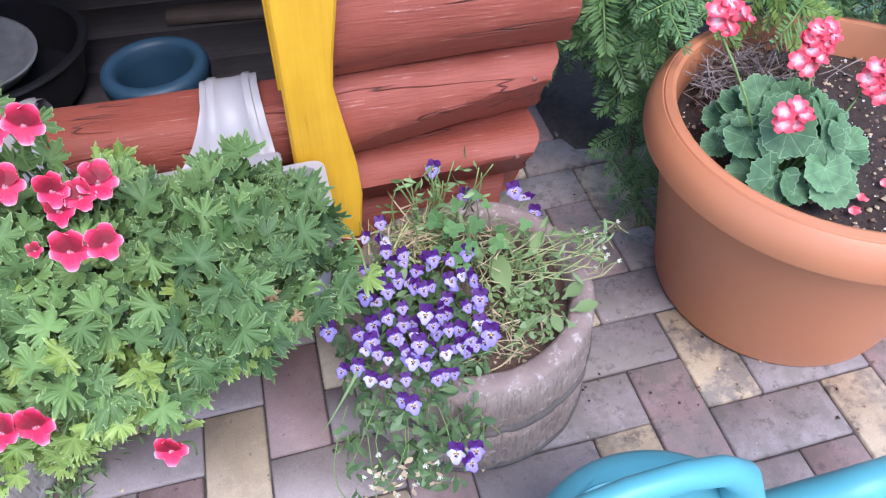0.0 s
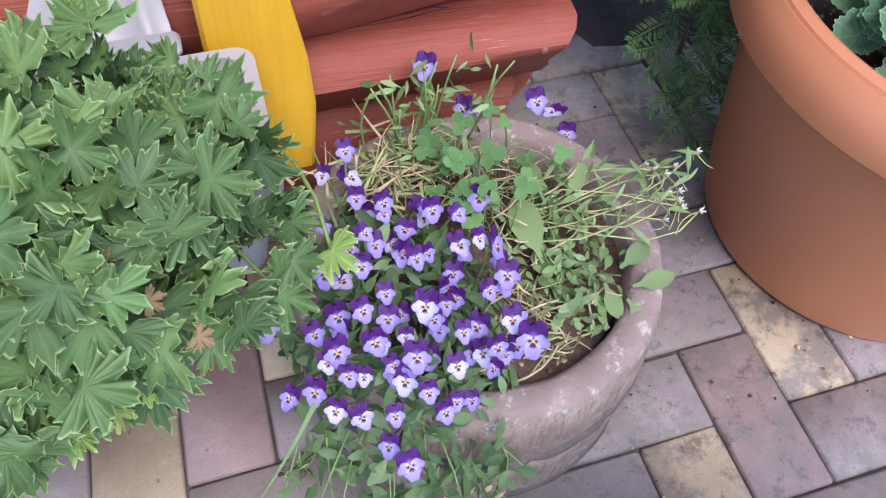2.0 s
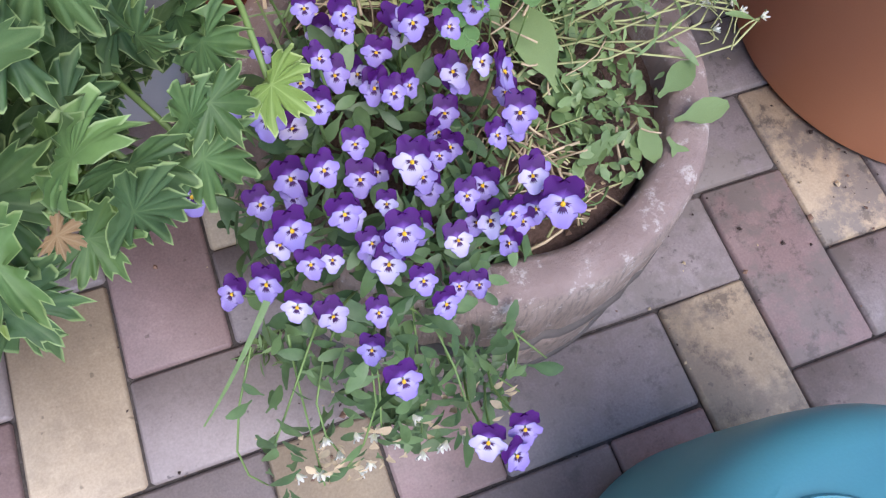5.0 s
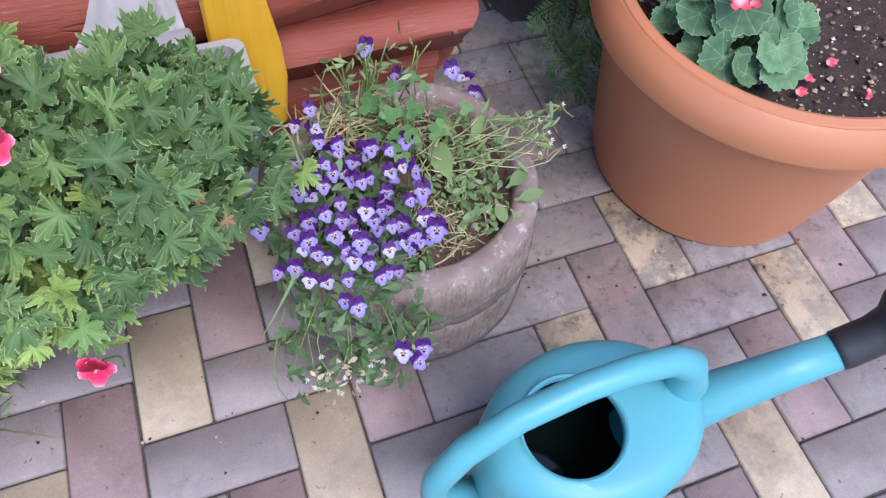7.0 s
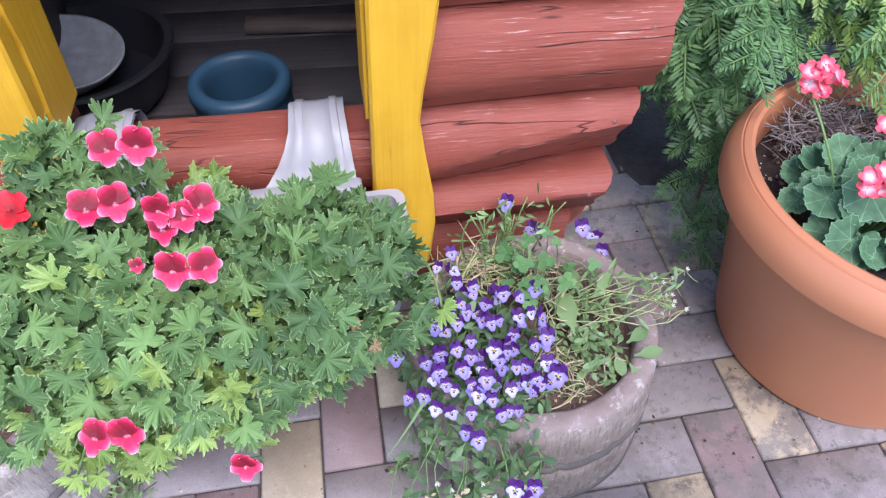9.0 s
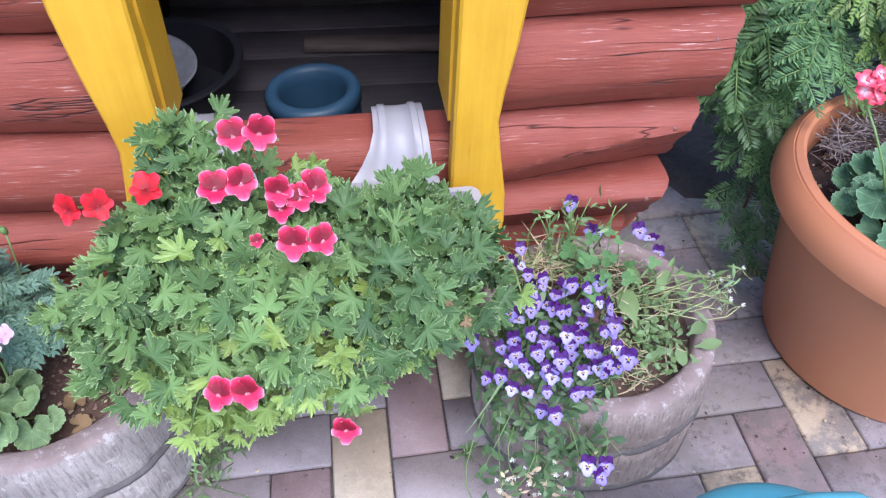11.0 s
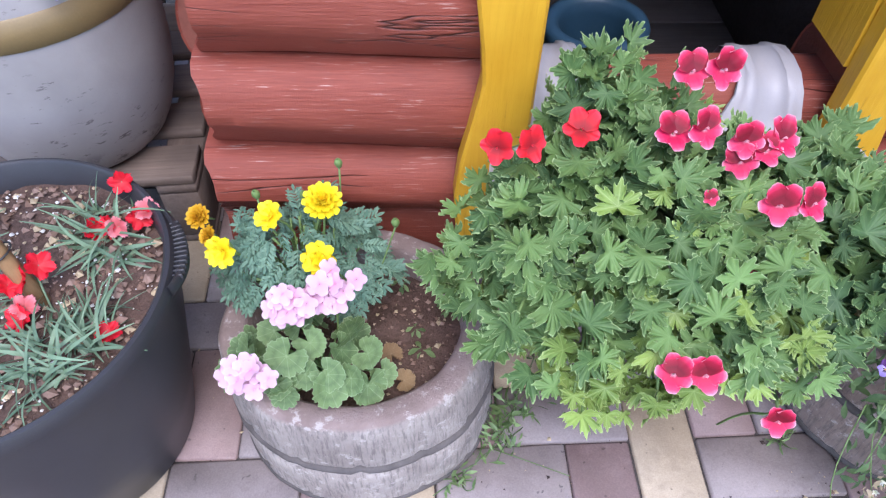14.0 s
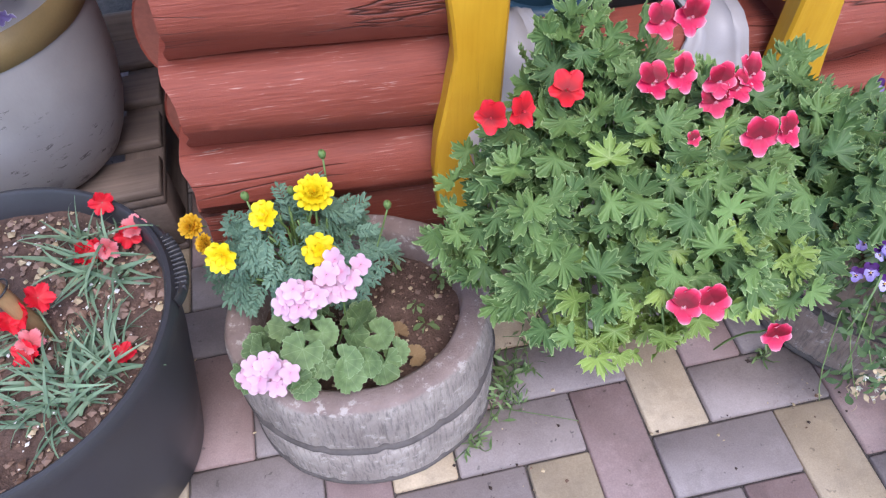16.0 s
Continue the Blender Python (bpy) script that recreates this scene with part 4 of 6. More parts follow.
pallet("weathered grey wooden pallet under the white barrel", pose(-1.008, 0.735, 0, 0, 0, 2))
back = pallet("weathered wooden pallet standing on edge behind the barrel", pose(-0.92, 1.22, 0.27, 72, 0, 0))
BARREL = thing("white_barrel", "scuffed white barrel planter with a dull gold band", "barrel planter", pose(-0.908, 0.680, 0.169))
part("shell", Geo().lathe([(0.001, 0.0), (0.112, 0.0), (0.126, 0.006), (0.142, 0.022), (0.158, 0.05), (0.176, 0.10), (0.188, 0.16), (0.194, 0.23), (0.194, 0.30), (0.1915, 0.34), (0.186, 0.365), (0.174, 0.400), (0.164, 0.405), (0.154, 0.400), (0.16, 0.34), (0.001, 0.34)], 96), ["barrel_white"], BARREL)
part("band", Geo().lathe([(0.1935, 0.290), (0.1965, 0.292), (0.1945, 0.338), (0.1900, 0.340)], 96), ["gold"], BARREL, "dull gold painted band")
part("liner", Geo().lathe([(0.135, 0.370), (0.152, 0.400), (0.170, 0.404), (0.177, 0.413), (0.171, 0.421), (0.150, 0.418), (0.14, 0.370), (0.001, 0.365)], 64), ["liner"], BARREL, "blue-grey plastic liner rim")
soil_disc(BARREL, 0.142, 0.385, 1, 1, "soil_red", 6)

# ---------------------------------------------------------------- watering can
CAN = thing("watering_can", "turquoise plastic watering can standing on the paving", "watering can", pose(0.534, -0.226, 0, 0, 0, 1))
# own axes: x along the spout
sy = 0.78
g = Geo()
prof = [(0.001, 0.007), (0.116, 0.007), (0.119, 0.002), (0.126, 0.006), (0.130, 0.02), (0.133, 0.10), (0.133, 0.18), (0.131, 0.215), (0.125, 0.236), (0.112, 0.249), (0.097, 0.254)]
n = 72
vs = []
for r, z in prof:
    for i in range(n):
        a = 2 * math.pi * i / n
        vs.append((r * math.cos(a) * (1.08 if math.cos(a) > 0 else 1.0), r * sy * math.sin(a), z))
# the filling hole lies off the middle, towards the back
for hr, hz in ((0.0625, 0.2545), (0.061, 0.2575), (0.058, 0.2565), (0.0568, 0.252), (0.0568, 0.247)):
    for i in range(n):
        a = 2 * math.pi * i / n
        vs.append((-0.029 + hr * math.cos(a), hr * 0.98 * math.sin(a), hz))
rows_ = len(prof) + 5
g.add(vs, [(k * n + i, k * n + (i + 1) % n, (k + 1) * n + (i + 1) % n, (k + 1) * n + i) for k in range(rows_ - 1) for i in range(n)])
part("body", g, ["blue_can"], CAN, sharp=60)
# dark disc added so the can's inside looks shaded; no water is seen
part("water", Geo().add([(0, 0, 0.10)] + [(0.127 * math.cos(0.1309 * i), 0.127 * sy * math.sin(0.1309 * i), 0.10) for i in range(48)], [(0, 1 + i, 1 + (i + 1) % 48) for i in range(48)]), ["can_shade"], CAN, "dark disc standing in for the shade inside")
part("spout", Geo().tube([(0.095, 0, 0.085), (0.135, 0, 0.135), (0.19, -0.008, 0.182), (0.25, -0.016, 0.222), (0.316, -0.024, 0.258)], [0.040, 0.036, 0.030, 0.0255, 0.0225], 24), ["blue_can"], CAN)
rose = part("sprinkler_rose", Geo().tube([(0.309, -0.023, 0.2545), (0.316, -0.024, 0.259), (0.347, -0.026, 0.278), (0.364, -0.026, 0.296), (0.372, -0.024, 0.320), (0.378, -0.022, 0.340)], [0.0240, 0.0250, 0.0245, 0.027, 0.036, 0.038], 24), ["rose"], CAN, "dark grey rubber sprinkler rose")
part("handle", Geo().tube([(0.112, 0.004, 0.205), (0.118, 0.006, 0.256), (0.106, 0.010, 0.300), (0.078, 0.013, 0.326), (0.03, 0.015, 0.338), (-0.03, 0.015, 0.338), (-0.10, 0.012, 0.325), (-0.158, 0.006, 0.292), (-0.188, 0, 0.245), (-0.190, 0, 0.195), (-0.175, 0, 0.145), (-0.128, 0, 0.095)],
     [0.030, 0.025, 0.020, 0.0165, 0.0155, 0.0155, 0.0155, 0.016, 0.016, 0.016, 0.017, 0.022], 20), ["blue_can"], CAN)

# ---------------------------------------------------------------- litter on the paving
litter = thing("paving_litter", "dark crumbs and dry bits scattered on the paving", "debris", kind="stuff")
g = Geo()
q = random.Random(15)
for k in range(650):
    if k % 3:
        along = q.random() < 0.5
        x, y = q.uniform(-0.7, 1.4), q.uniform(-0.5, 0.6)
        if along:
            x = round(x * 10) / 10 + q.gauss(0, 0.0025)
        else:
            y = round(y * 10) / 10 + q.gauss(0, 0.0025)
    else:
        cx, cy, sd = q.choice(((0.72, 0.52, 0.09), (0.85, 0.40, 0.07), (0.86, 0.08, 0.07), (1.05, -0.03, 0.08), (0.26, 0.0, 0.03), (-0.22, 0.04, 0.05), (0.62, 0.10, 0.05)))
        x, y = q.gauss(cx, sd), q.gauss(cy, sd)
    s = 0.0009 + 0.0028 * q.random() ** 3
    vs = [(q.uniform(0.5, 1.6) * s * a, q.uniform(0.5, 1.4) * s * b, q.uniform(0.4, 0.8) * s * c) for a, b, c in ((1, 0, 0), (-1, 0, 0), (0, 1, 0), (0, -1, 0), (0, 0, 1), (0, 0, -1))]
    g.add(vs, [(0, 2, 4), (2, 1, 4), (1, 3, 4), (3, 0, 4), (2, 0, 5), (1, 2, 5), (3, 1, 5), (0, 3, 5)], q.choice((0, 0, 1, 2)), None, Matrix.Translation((x, y, s * 0.3)) @ rotz(q.uniform(0, 6)))
part("bits", g, ["soil_dark", "chip", "straw"], litter, smooth=False, kind="stuff")

# ---------------------------------------------------------------- leaf and flower kinds
R = random.Random(21)


def meshes(name, mats, make, count):
    return [make(random.Random(97 * k + len(name))).mesh(name, mats) for k in range(count)]


def regal_leaf(r):
    """A fan-shaped leaf: five deeply cut lobes with coarse sharp teeth and a crimped margin, about one unit across."""
    pts = []
    for k in range(5):
        c, big = (k - 2) * 0.93 + r.uniform(-0.05, 0.05), 0.60 * (1 - 0.05 * abs(k - 2)) * r.uniform(0.93, 1.06)
        wave = r.uniform(-0.9, 1.1)
        for da, q, lift, vein in ((-0.465, 0.42, -1.0, 0), (-0.41, 0.60, -0.5, 0), (-0.33, 0.79, 0.4, 0), (-0.26, 0.85, 1.0, 0), (-0.19, 0.79, -0.2, 0.2), (-0.12, 0.83, -0.4, 0.4), (-0.05, 0.99, 0.5, 0.8), (0.02, 1.06, 1.0, 1), (0.09, 0.98, 0.5, 0.6), (0.15, 0.82, -0.4, 0.3), (0.21, 0.80, -0.2, 0.2), (0.27, 0.86, 1.0, 0), (0.34, 0.77, 0.3, 0), (0.415, 0.58, -0.5, 0)):
            pts.append((c + da, big * q * r.uniform(0.91, 1.08), lift + wave + r.uniform(-0.5, 0.5), vein))
    pts += [(2.66, 0.22, 0.2, 0), (3.14, 0.06, 0.0, 0), (3.62, 0.22, 0.2, 0)]
    return lobed_leaf(pts, r.uniform(-0.12, 0.14), r.uniform(0.06, 0.11), r, r.uniform(-0.16, 0.22), 0, (0.34, 0.68, 0.925))


def zonal_leaf(r):
    """A round leaf with a scalloped, wavy margin."""
    pts = []
    ph = r.uniform(0, 6)
    for k in range(7):
        c = (k - 3) * 0.78
        wave = 0.5 * math.sin(2.0 * c + ph)
        for da, q, lift, vein in ((-0.39, 0.86, -0.7, 0), (-0.24, 0.97, 0.1, 0), (-0.12, 0.95, 0.3, 0.3), (0.0, 1.03, 0.4, 1), (0.12, 0.95, 0.3, 0.3), (0.25, 0.98, 0.1, 0)):
            pts.append((c + da, 0.5 * q * r.uniform(0.96, 1.04), lift + wave + r.uniform(-0.2, 0.2), vein))
    pts += [(2.85, 0.30, 0.2, 0), (3.14, 0.08, 0.0, 0), (3.43, 0.30, 0.2, 0)]
    return lobed_leaf(pts, r.uniform(0.02, 0.09), r.uniform(0.03, 0.055), r, r.uniform(0.0, 0.15))


def clover_leaf(r):
    g = Geo()
    for k in range(3):
        g.merge(polar_leaf(lambda a: 0.25 * (1 + 0.10 * math.cos(2 * a) - 0.26 * math.exp(-min(a, 6.283 - a) ** 2 / 0.10)), 20, 0.02, 0.01, 3, r), rotz(k * 2.094) @ Matrix.Translation((0, 0.25, 0)) @ rotx(r.uniform(-0.2, 0.2)))
    return g


def spoon(r, w=0.36):
    return blade(1.0, w * r.uniform(0.8, 1.2), r.uniform(0.1, 0.6), 5, lambda t: (0.16 + 0.84 * math.sin(math.pi * min(1, max(0, (t - 0.18) / 0.84))) ** 0.8) if t > 0.18 else 0.16, 0.2, 0, r.uniform(-0.4, 0.4))


def feather(r):
    """A divided marigold leaf: pairs of narrow toothed leaflets on a stalk."""
    g = Geo().tube([(0, 0, 0), (0, 0.5, 0.02), (0, 0.92, -0.05)], [0.012, 0.01, 0.006], 4)
    for k in range(7):
        t = 0.16 + 0.115 * k
        for s in (-1, 1):
            m = Matrix.Translation((0, t, 0.02 - 0.1 * t * t)) @ rotz(-s * r.uniform(0.75, 1.05)) @ rotx(r.gauss(0, 0.15))
            ln = 0.34 * (1 - 0.25 * abs(t - 0.5))
            g.merge(blade(ln, 0.085, r.uniform(0.1, 0.5), 4, None, 0.25), m)
            for q, u in ((0.4, 1), (0.6, -1)):
                g.merge(blade(ln * 0.36, 0.05, 0.2, 2, None, 0.2), m @ Matrix.Translation((0, ln * q, 0)) @ rotz(0.7 * u))
    g.merge(blade(0.3, 0.10, 0.3, 4), Matrix.Translation((0, 0.88, -0.04)))
    return g


def flower_of(count, length, width, r, cup=0.2, tilt=0.25, ruffle=0.06, notch=0.0, sizes=None, mat=0, nu=6, nv=4):
    g = Geo()
    for k in range(count):
        s = sizes[k] if sizes else 1.0
        g.merge(petal_geo(length * s, width * s, r, cup, ruffle, mat, nu, nv, notch), rotz(2 * math.pi * k / count + r.uniform(-0.08, 0.08)) @ Matrix.Translation((0, 0, 0.01 * (k % 2) * length * 6)) @ rotx(tilt + r.uniform(-0.1, 0.1)))
    return g


def regal_flower(r):
    g = Geo()
    for a, ln, wd, mt in ((0.46, 0.53, 0.58, 0), (-0.46, 0.55, 0.58, 0), (1.74, 0.46, 0.47, 2), (3.14, 0.48, 0.50, 2), (-1.74, 0.46, 0.47, 2)):
        g.merge(petal_geo(ln, wd, r, 0.08, 0.050, mt, 12, 7, 0.0), rotz(a + r.uniform(-0.14, 0.14)) @ Matrix.Translation((0, 0, 0.06 * (mt == 0) + r.uniform(0, 0.03))) @ rotx((0.42 if mt == 0 else 0.05) + r.uniform(-0.18, 0.18)))
    for k in range(5):
        # pale stamens in the throat
        g.merge(Geo().tube([(0, 0, 0), (0.012 * math.cos(k * 1.26), 0.012 * math.sin(k * 1.26), 0.10), (0.03 * math.cos(k * 1.26), 0.03 * math.sin(k * 1.26) - 0.02, 0.17)], [0.007, 0.006, 0.010], 4, 2, rim=1.0))
    return g.merge(Geo().lathe([(0.02, -0.16), (0.035, -0.06), (0.02, 0.01), (0.001, 0.02)], 8, mat=1))


def star_flower(r):
    """One floret of a zonal geranium head."""
    return flower_of(5, 0.5, 0.58, r, 0.10, 0.22, 0.04, 0.02, nu=8)


def viola(r, pale=False):
    """Two dark upper petals, two side petals, a broad lower lip with a yellow eye and dark whiskers."""
    lav = 2 if pale else 1
    g = Geo()
    for s in (-1, 1):
        g.merge(petal_geo(0.60, 0.62, r, 0.10, 0.04, 0, 8, 5), rotz(s * 0.48) @ Matrix.Translation((0, 0, -0.05)) @ rotx(0.10))
        g.merge(petal_geo(0.46, 0.44, r, 0.10, 0.04, lav, 8, 5), rotz(s * 1.80) @ Matrix.Translation((0, 0, 0.0)) @ rotx(0.1))
        for a in (-0.28, 0.0, 0.28):
            g.merge(blade(0.17, 0.036, 0.0, 2, mat=4), Matrix.Translation((0, -0.02, 0.045)) @ rotz(s * 1.80 + a) @ rotx(0.16))
    g.merge(petal_geo(0.56, 0.62, r, 0.10, 0.04, lav, 8, 5), rotz(math.pi) @ Matrix.Translation((0, 0, 0.03)) @ rotx(0.05))
    g.merge(Geo().lathe([(0.060, 0.03), (0.052, 0.065), (0.001, 0.085)], 8, (0, -0.05, 0), mat=3))
    for a in (-0.5, -0.25, 0.0, 0.25, 0.5):
        g.merge(blade(0.22, 0.046, 0.0, 2, mat=4), Matrix.Translation((0, -0.05, 0.060)) @ rotz(math.pi + a) @ rotx(0.07))
    return g.merge(Geo().tube([(0, 0, -0.05), (0, -0.03, -0.18), (0, -0.01, -0.32)], [0.05, 0.04, 0.02], 6, 5))


def pompon(r):
    g = Geo()
    for ring, (cnt, ln, tl) in enumerate(((13, 0.5, 0.15), (11, 0.44, 0.5), (9, 0.36, 0.85), (6, 0.26, 1.2))):
        for k in range(cnt):
            g.merge(petal_geo(ln, 0.34, r, 0.1, 0.09, 0, 5, 3), rotz(2 * math.pi * k / cnt + ring) @ Matrix.Translation((0, 0, 0.05 * ring)) @ rotx(tl + r.uniform(-0.1, 0.1)))
    return g.merge(Geo().lathe([(0.05, -0.42), (0.13, -0.3), (0.16, -0.08), (0.05, 0.0)], 8, mat=1))


def marigold_open(r):
    g = flower_of(8, 0.5, 0.46, r, 0.1, 0.2, 0.09, 0.06)
    g.merge(flower_of(5, 0.3, 0.26, r, 0.1, 0.7, 0.12), Matrix.Translation((0, 0, 0.04)))
    return g.merge(Geo().lathe([(0.05, -0.42), (0.13, -0.3), (0.16, -0.08), (0.05, 0.0)], 8, mat=1))


def fringed(r):
    """A dianthus flower: five broad petals with a toothed margin."""
    g = Geo()
    for k in range(5):
        p = petal_geo(0.5, 0.56, r, 0.1, 0.10, 0, 10, 4)
        n = 11
        for i in range(n):
            if i % 2:
                x, y, z = p.v[4 * n + i]
                p.v[4 * n + i] = (x, y + 0.06, z)
        g.merge(p, rotz(2 * math.pi * k / 5 + r.uniform(-0.1, 0.1)) @ rotx(r.uniform(0.15, 0.5)))
    return g.merge(Geo().tube([(0, 0, 0.0), (0, 0, -0.35), (0, 0, -0.6)], [0.07, 0.08, 0.05], 6, 1))


def trumpet(r):
    g = Geo()
    n = 40
    prof = [(0.04, -0.5, 0.0), (0.09, -0.2, 0.1), (0.2, -0.03, 0.3), (0.38, 0.05, 0.6), (0.5, 0.06, 1.0)]
    vs, rs = [], []
    for rad, z, q in prof:
        for i in range(n):
            a = 2 * math.pi * i / n
            star = 1 + 0.16 * q * math.cos(5 * a)
            vs.append((rad * star * math.cos(a), rad * star * math.sin(a), z + 0.05 * q * math.sin(10 * a + 1)))
            rs.append(max(0.0, q - 0.12 + 0.12 * (1 - math.cos(5 * a)) * q))
    return g.add(vs, [(k * n + i, k * n + (i + 1) % n, (k + 1) * n + (i + 1) % n, (k + 1) * n + i) for k in range(4) for i in range(n)], 0, rs)


def stalk(a, b, rad=0.0016, sag=0.02, mat=0, n=6):
    """A thin bowed stalk as a Geo."""
    a, b = Vector(a), Vector(b)
    side = Vector((R.uniform(-1, 1), R.uniform(-1, 1), 0)) * sag
    return Geo().tube([a + (b - a) * t + side * math.sin(math.pi * t) for t in (0, 0.25, 0.5, 0.75, 1)], [rad * 1.2, rad * 1.1, rad, rad, rad * 0.9], n, mat)


FACE = Vector((0.02, -0.62, 0.78))

# ---------------------------------------------------------------- regal geranium in the flower box
GER = thing("regal_geranium", "bushy green regal geranium with crimson-pink flowers in the box", "geranium")
LEAF = meshes("leaf", ["ger_leaf"], regal_leaf, 12)
PALE = meshes("leaf", ["ger_pale"], regal_leaf, 5)
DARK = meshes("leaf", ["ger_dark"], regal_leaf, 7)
rest, stems = Geo(), Geo()
rq = random.Random(77)
C = Vector((0.004, 0.126, 0.414))
made = 0
spots = []
for _ in range(26000):
    if made >= 860:
        break
    d = Vector((rq.gauss(0, 1), rq.gauss(0, 1), rq.gauss(0, 1))).normalized()
    if d.y > 0.80 or d.z < -0.80:
        continue
    lump = 1 + 0.14 * noise.noise(d * 2.3 + Vector((4, 1, 7))) + 0.20 * noise.noise(d * 6.0 + Vector((1, 5, 2)))
    depth = 1.0 - 0.50 * rq.random() ** 1.5
    rad = Vector((0.268, 0.166, 0.118 if d.z > 0 else 0.108))
    p = C + Vector((d.x * rad.x, d.y * rad.y, d.z * rad.z)) * lump * depth
    p.z += 0.012 * math.exp(-((p.x - 0.17) ** 2 / 0.006 + (p.y - 0.24) ** 2 / 0.006)) * (d.z > 0)
    p.z += 0.11 * math.exp(-((p.x + 0.105) ** 2 / 0.006 + (p.y - 0.25) ** 2 / 0.008)) * (d.z > 0.1)
    p.z -= 0.065 * math.exp(-((p.x + 0.11) ** 2 / 0.005)) * (d.z < -0.1)
    if p.y > 0.335 or (p.y > 0.235 and p.x > -0.03 and p.z > (0.412 if p.x < 0.12 else 0.436) - 0.9 * (p.y - 0.235)) or (p.z < 0.40 and p.y > 0.17 and abs(p.x - 0.03) < 0.25):
        continue
    if p.x > 0.215 and p.y > 0.235 - 1.0 * (p.x - 0.215):
        continue
    if any((p - o).length < 0.0122 for o in spots):
        continue
    spots.append(p)
    out = Vector((d.x / rad.x, d.y / rad.y, d.z / rad.z)).normalized()
    nrm = out * 0.60 + FACE * 0.75 + Vector((rq.gauss(0, 1), rq.gauss(0, 1), rq.gauss(0, 1))) * 0.38
    tip = out + Vector((0, -0.2, -0.25)) + Vector((rq.gauss(0, 0.6), rq.gauss(0, 0.5), rq.gauss(0, 0.6)))
    young = math.exp(-((p.x + 0.01) ** 2 / 0.020 + (p.z - 0.34) ** 2 / 0.014)) * 1.2 * (p.y < 0.12) + 0.9 * (p.x < -0.02) * (p.z < 0.36)
    pale = rq.random() < young * 0.85
    size = rq.uniform(0.032, 0.053) * (0.85 if pale else 1.0) * (0.72 + 0.3 * depth)
    m = frame_to(p, nrm, tip, rq.uniform(-0.4, 0.4), size)
    # the darker green gets more frequent towards the right of the bush
    deeper = not pale and rq.random() < 0.08 + 0.8 * min(1, max(0, (p.x - 0.02) / 0.13))
    me = rq.choice(PALE if pale else DARK if deeper else LEAF)
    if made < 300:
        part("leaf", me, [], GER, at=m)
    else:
        rest.merge(regal_leaf(random.Random(made % 13)), m, 1 if pale else 2 if deeper else 0)
    if made % 2 == 0:
        root = Vector((p.x * 0.8 + 0.005, 0.24, 0.385))
        stems.merge(stalk(root, p - nrm.normalized() * 0.002, 0.0017, 0.02))
    made += 1
for k in range(34):
    p = Vector((-0.102 + rq.gauss(0, 0.030), 0.250 + rq.gauss(0, 0.022), 0.50 + 0.095 * rq.random()))
    nrm = FACE + Vector((rq.gauss(0, 0.5), rq.gauss(0, 0.4), rq.gauss(0, 0.3)))
    rest.merge(regal_leaf(random.Random(k % 7)), frame_to(p, nrm, Vector((p.x + 0.102, p.y - 0.3, p.z - 0.52)) + Vector((0, 0, -0.02)), rq.uniform(-0.5, 0.5), rq.uniform(0.032, 0.044)), 0)
    stems.merge(stalk((p.x * 0.7, 0.25, 0.40), p, 0.0016, 0.01))
for k in range(9):
    p = Vector((0.03 + rq.gauss(0, 0.014), 0.262 + rq.gauss(0, 0.015), 0.455 + 0.05 * rq.random()))
    rest.merge(regal_leaf(random.Random(k % 7)), frame_to(p, FACE + Vector((rq.gauss(0, 0.4), rq.gauss(0, 0.4), 0)), Vector((rq.gauss(0, 1), -0.4, rq.gauss(0, 0.5))), 0, rq.uniform(0.035, 0.048)), 1)
    stems.merge(stalk((0.03, 0.24, 0.39), p, 0.0016, 0.01))
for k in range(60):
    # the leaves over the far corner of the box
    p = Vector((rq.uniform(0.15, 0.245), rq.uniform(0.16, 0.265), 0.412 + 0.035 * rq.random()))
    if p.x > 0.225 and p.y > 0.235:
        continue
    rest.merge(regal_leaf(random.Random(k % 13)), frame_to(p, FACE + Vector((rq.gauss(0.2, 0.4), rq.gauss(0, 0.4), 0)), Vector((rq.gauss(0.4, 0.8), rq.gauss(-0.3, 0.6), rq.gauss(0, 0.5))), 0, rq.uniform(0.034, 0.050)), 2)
    if k % 2:
        stems.merge(stalk((p.x * 0.8, 0.23, 0.375), p, 0.0016, 0.01))
part("leaves", rest, ["ger_leaf", "ger_pale", "ger_dark"], GER, kind="stuff")
for x, y, z, sz in ((0.175, 0.055, 0.475, 0.022), (0.19, 0.045, 0.455, 0.018), (0.13, 0.02, 0.44, 0.014), (0.21, 0.03, 0.43, 0.016)):
    part("withered_leaf", regal_leaf(random.Random(int(x * 100))), ["dead_leaf"], GER, "withered orange-brown leaf", at=frame_to((x, y, z), FACE + Vector((0.2, 0, 0)), (0.6, 0, -1), 0, sz))


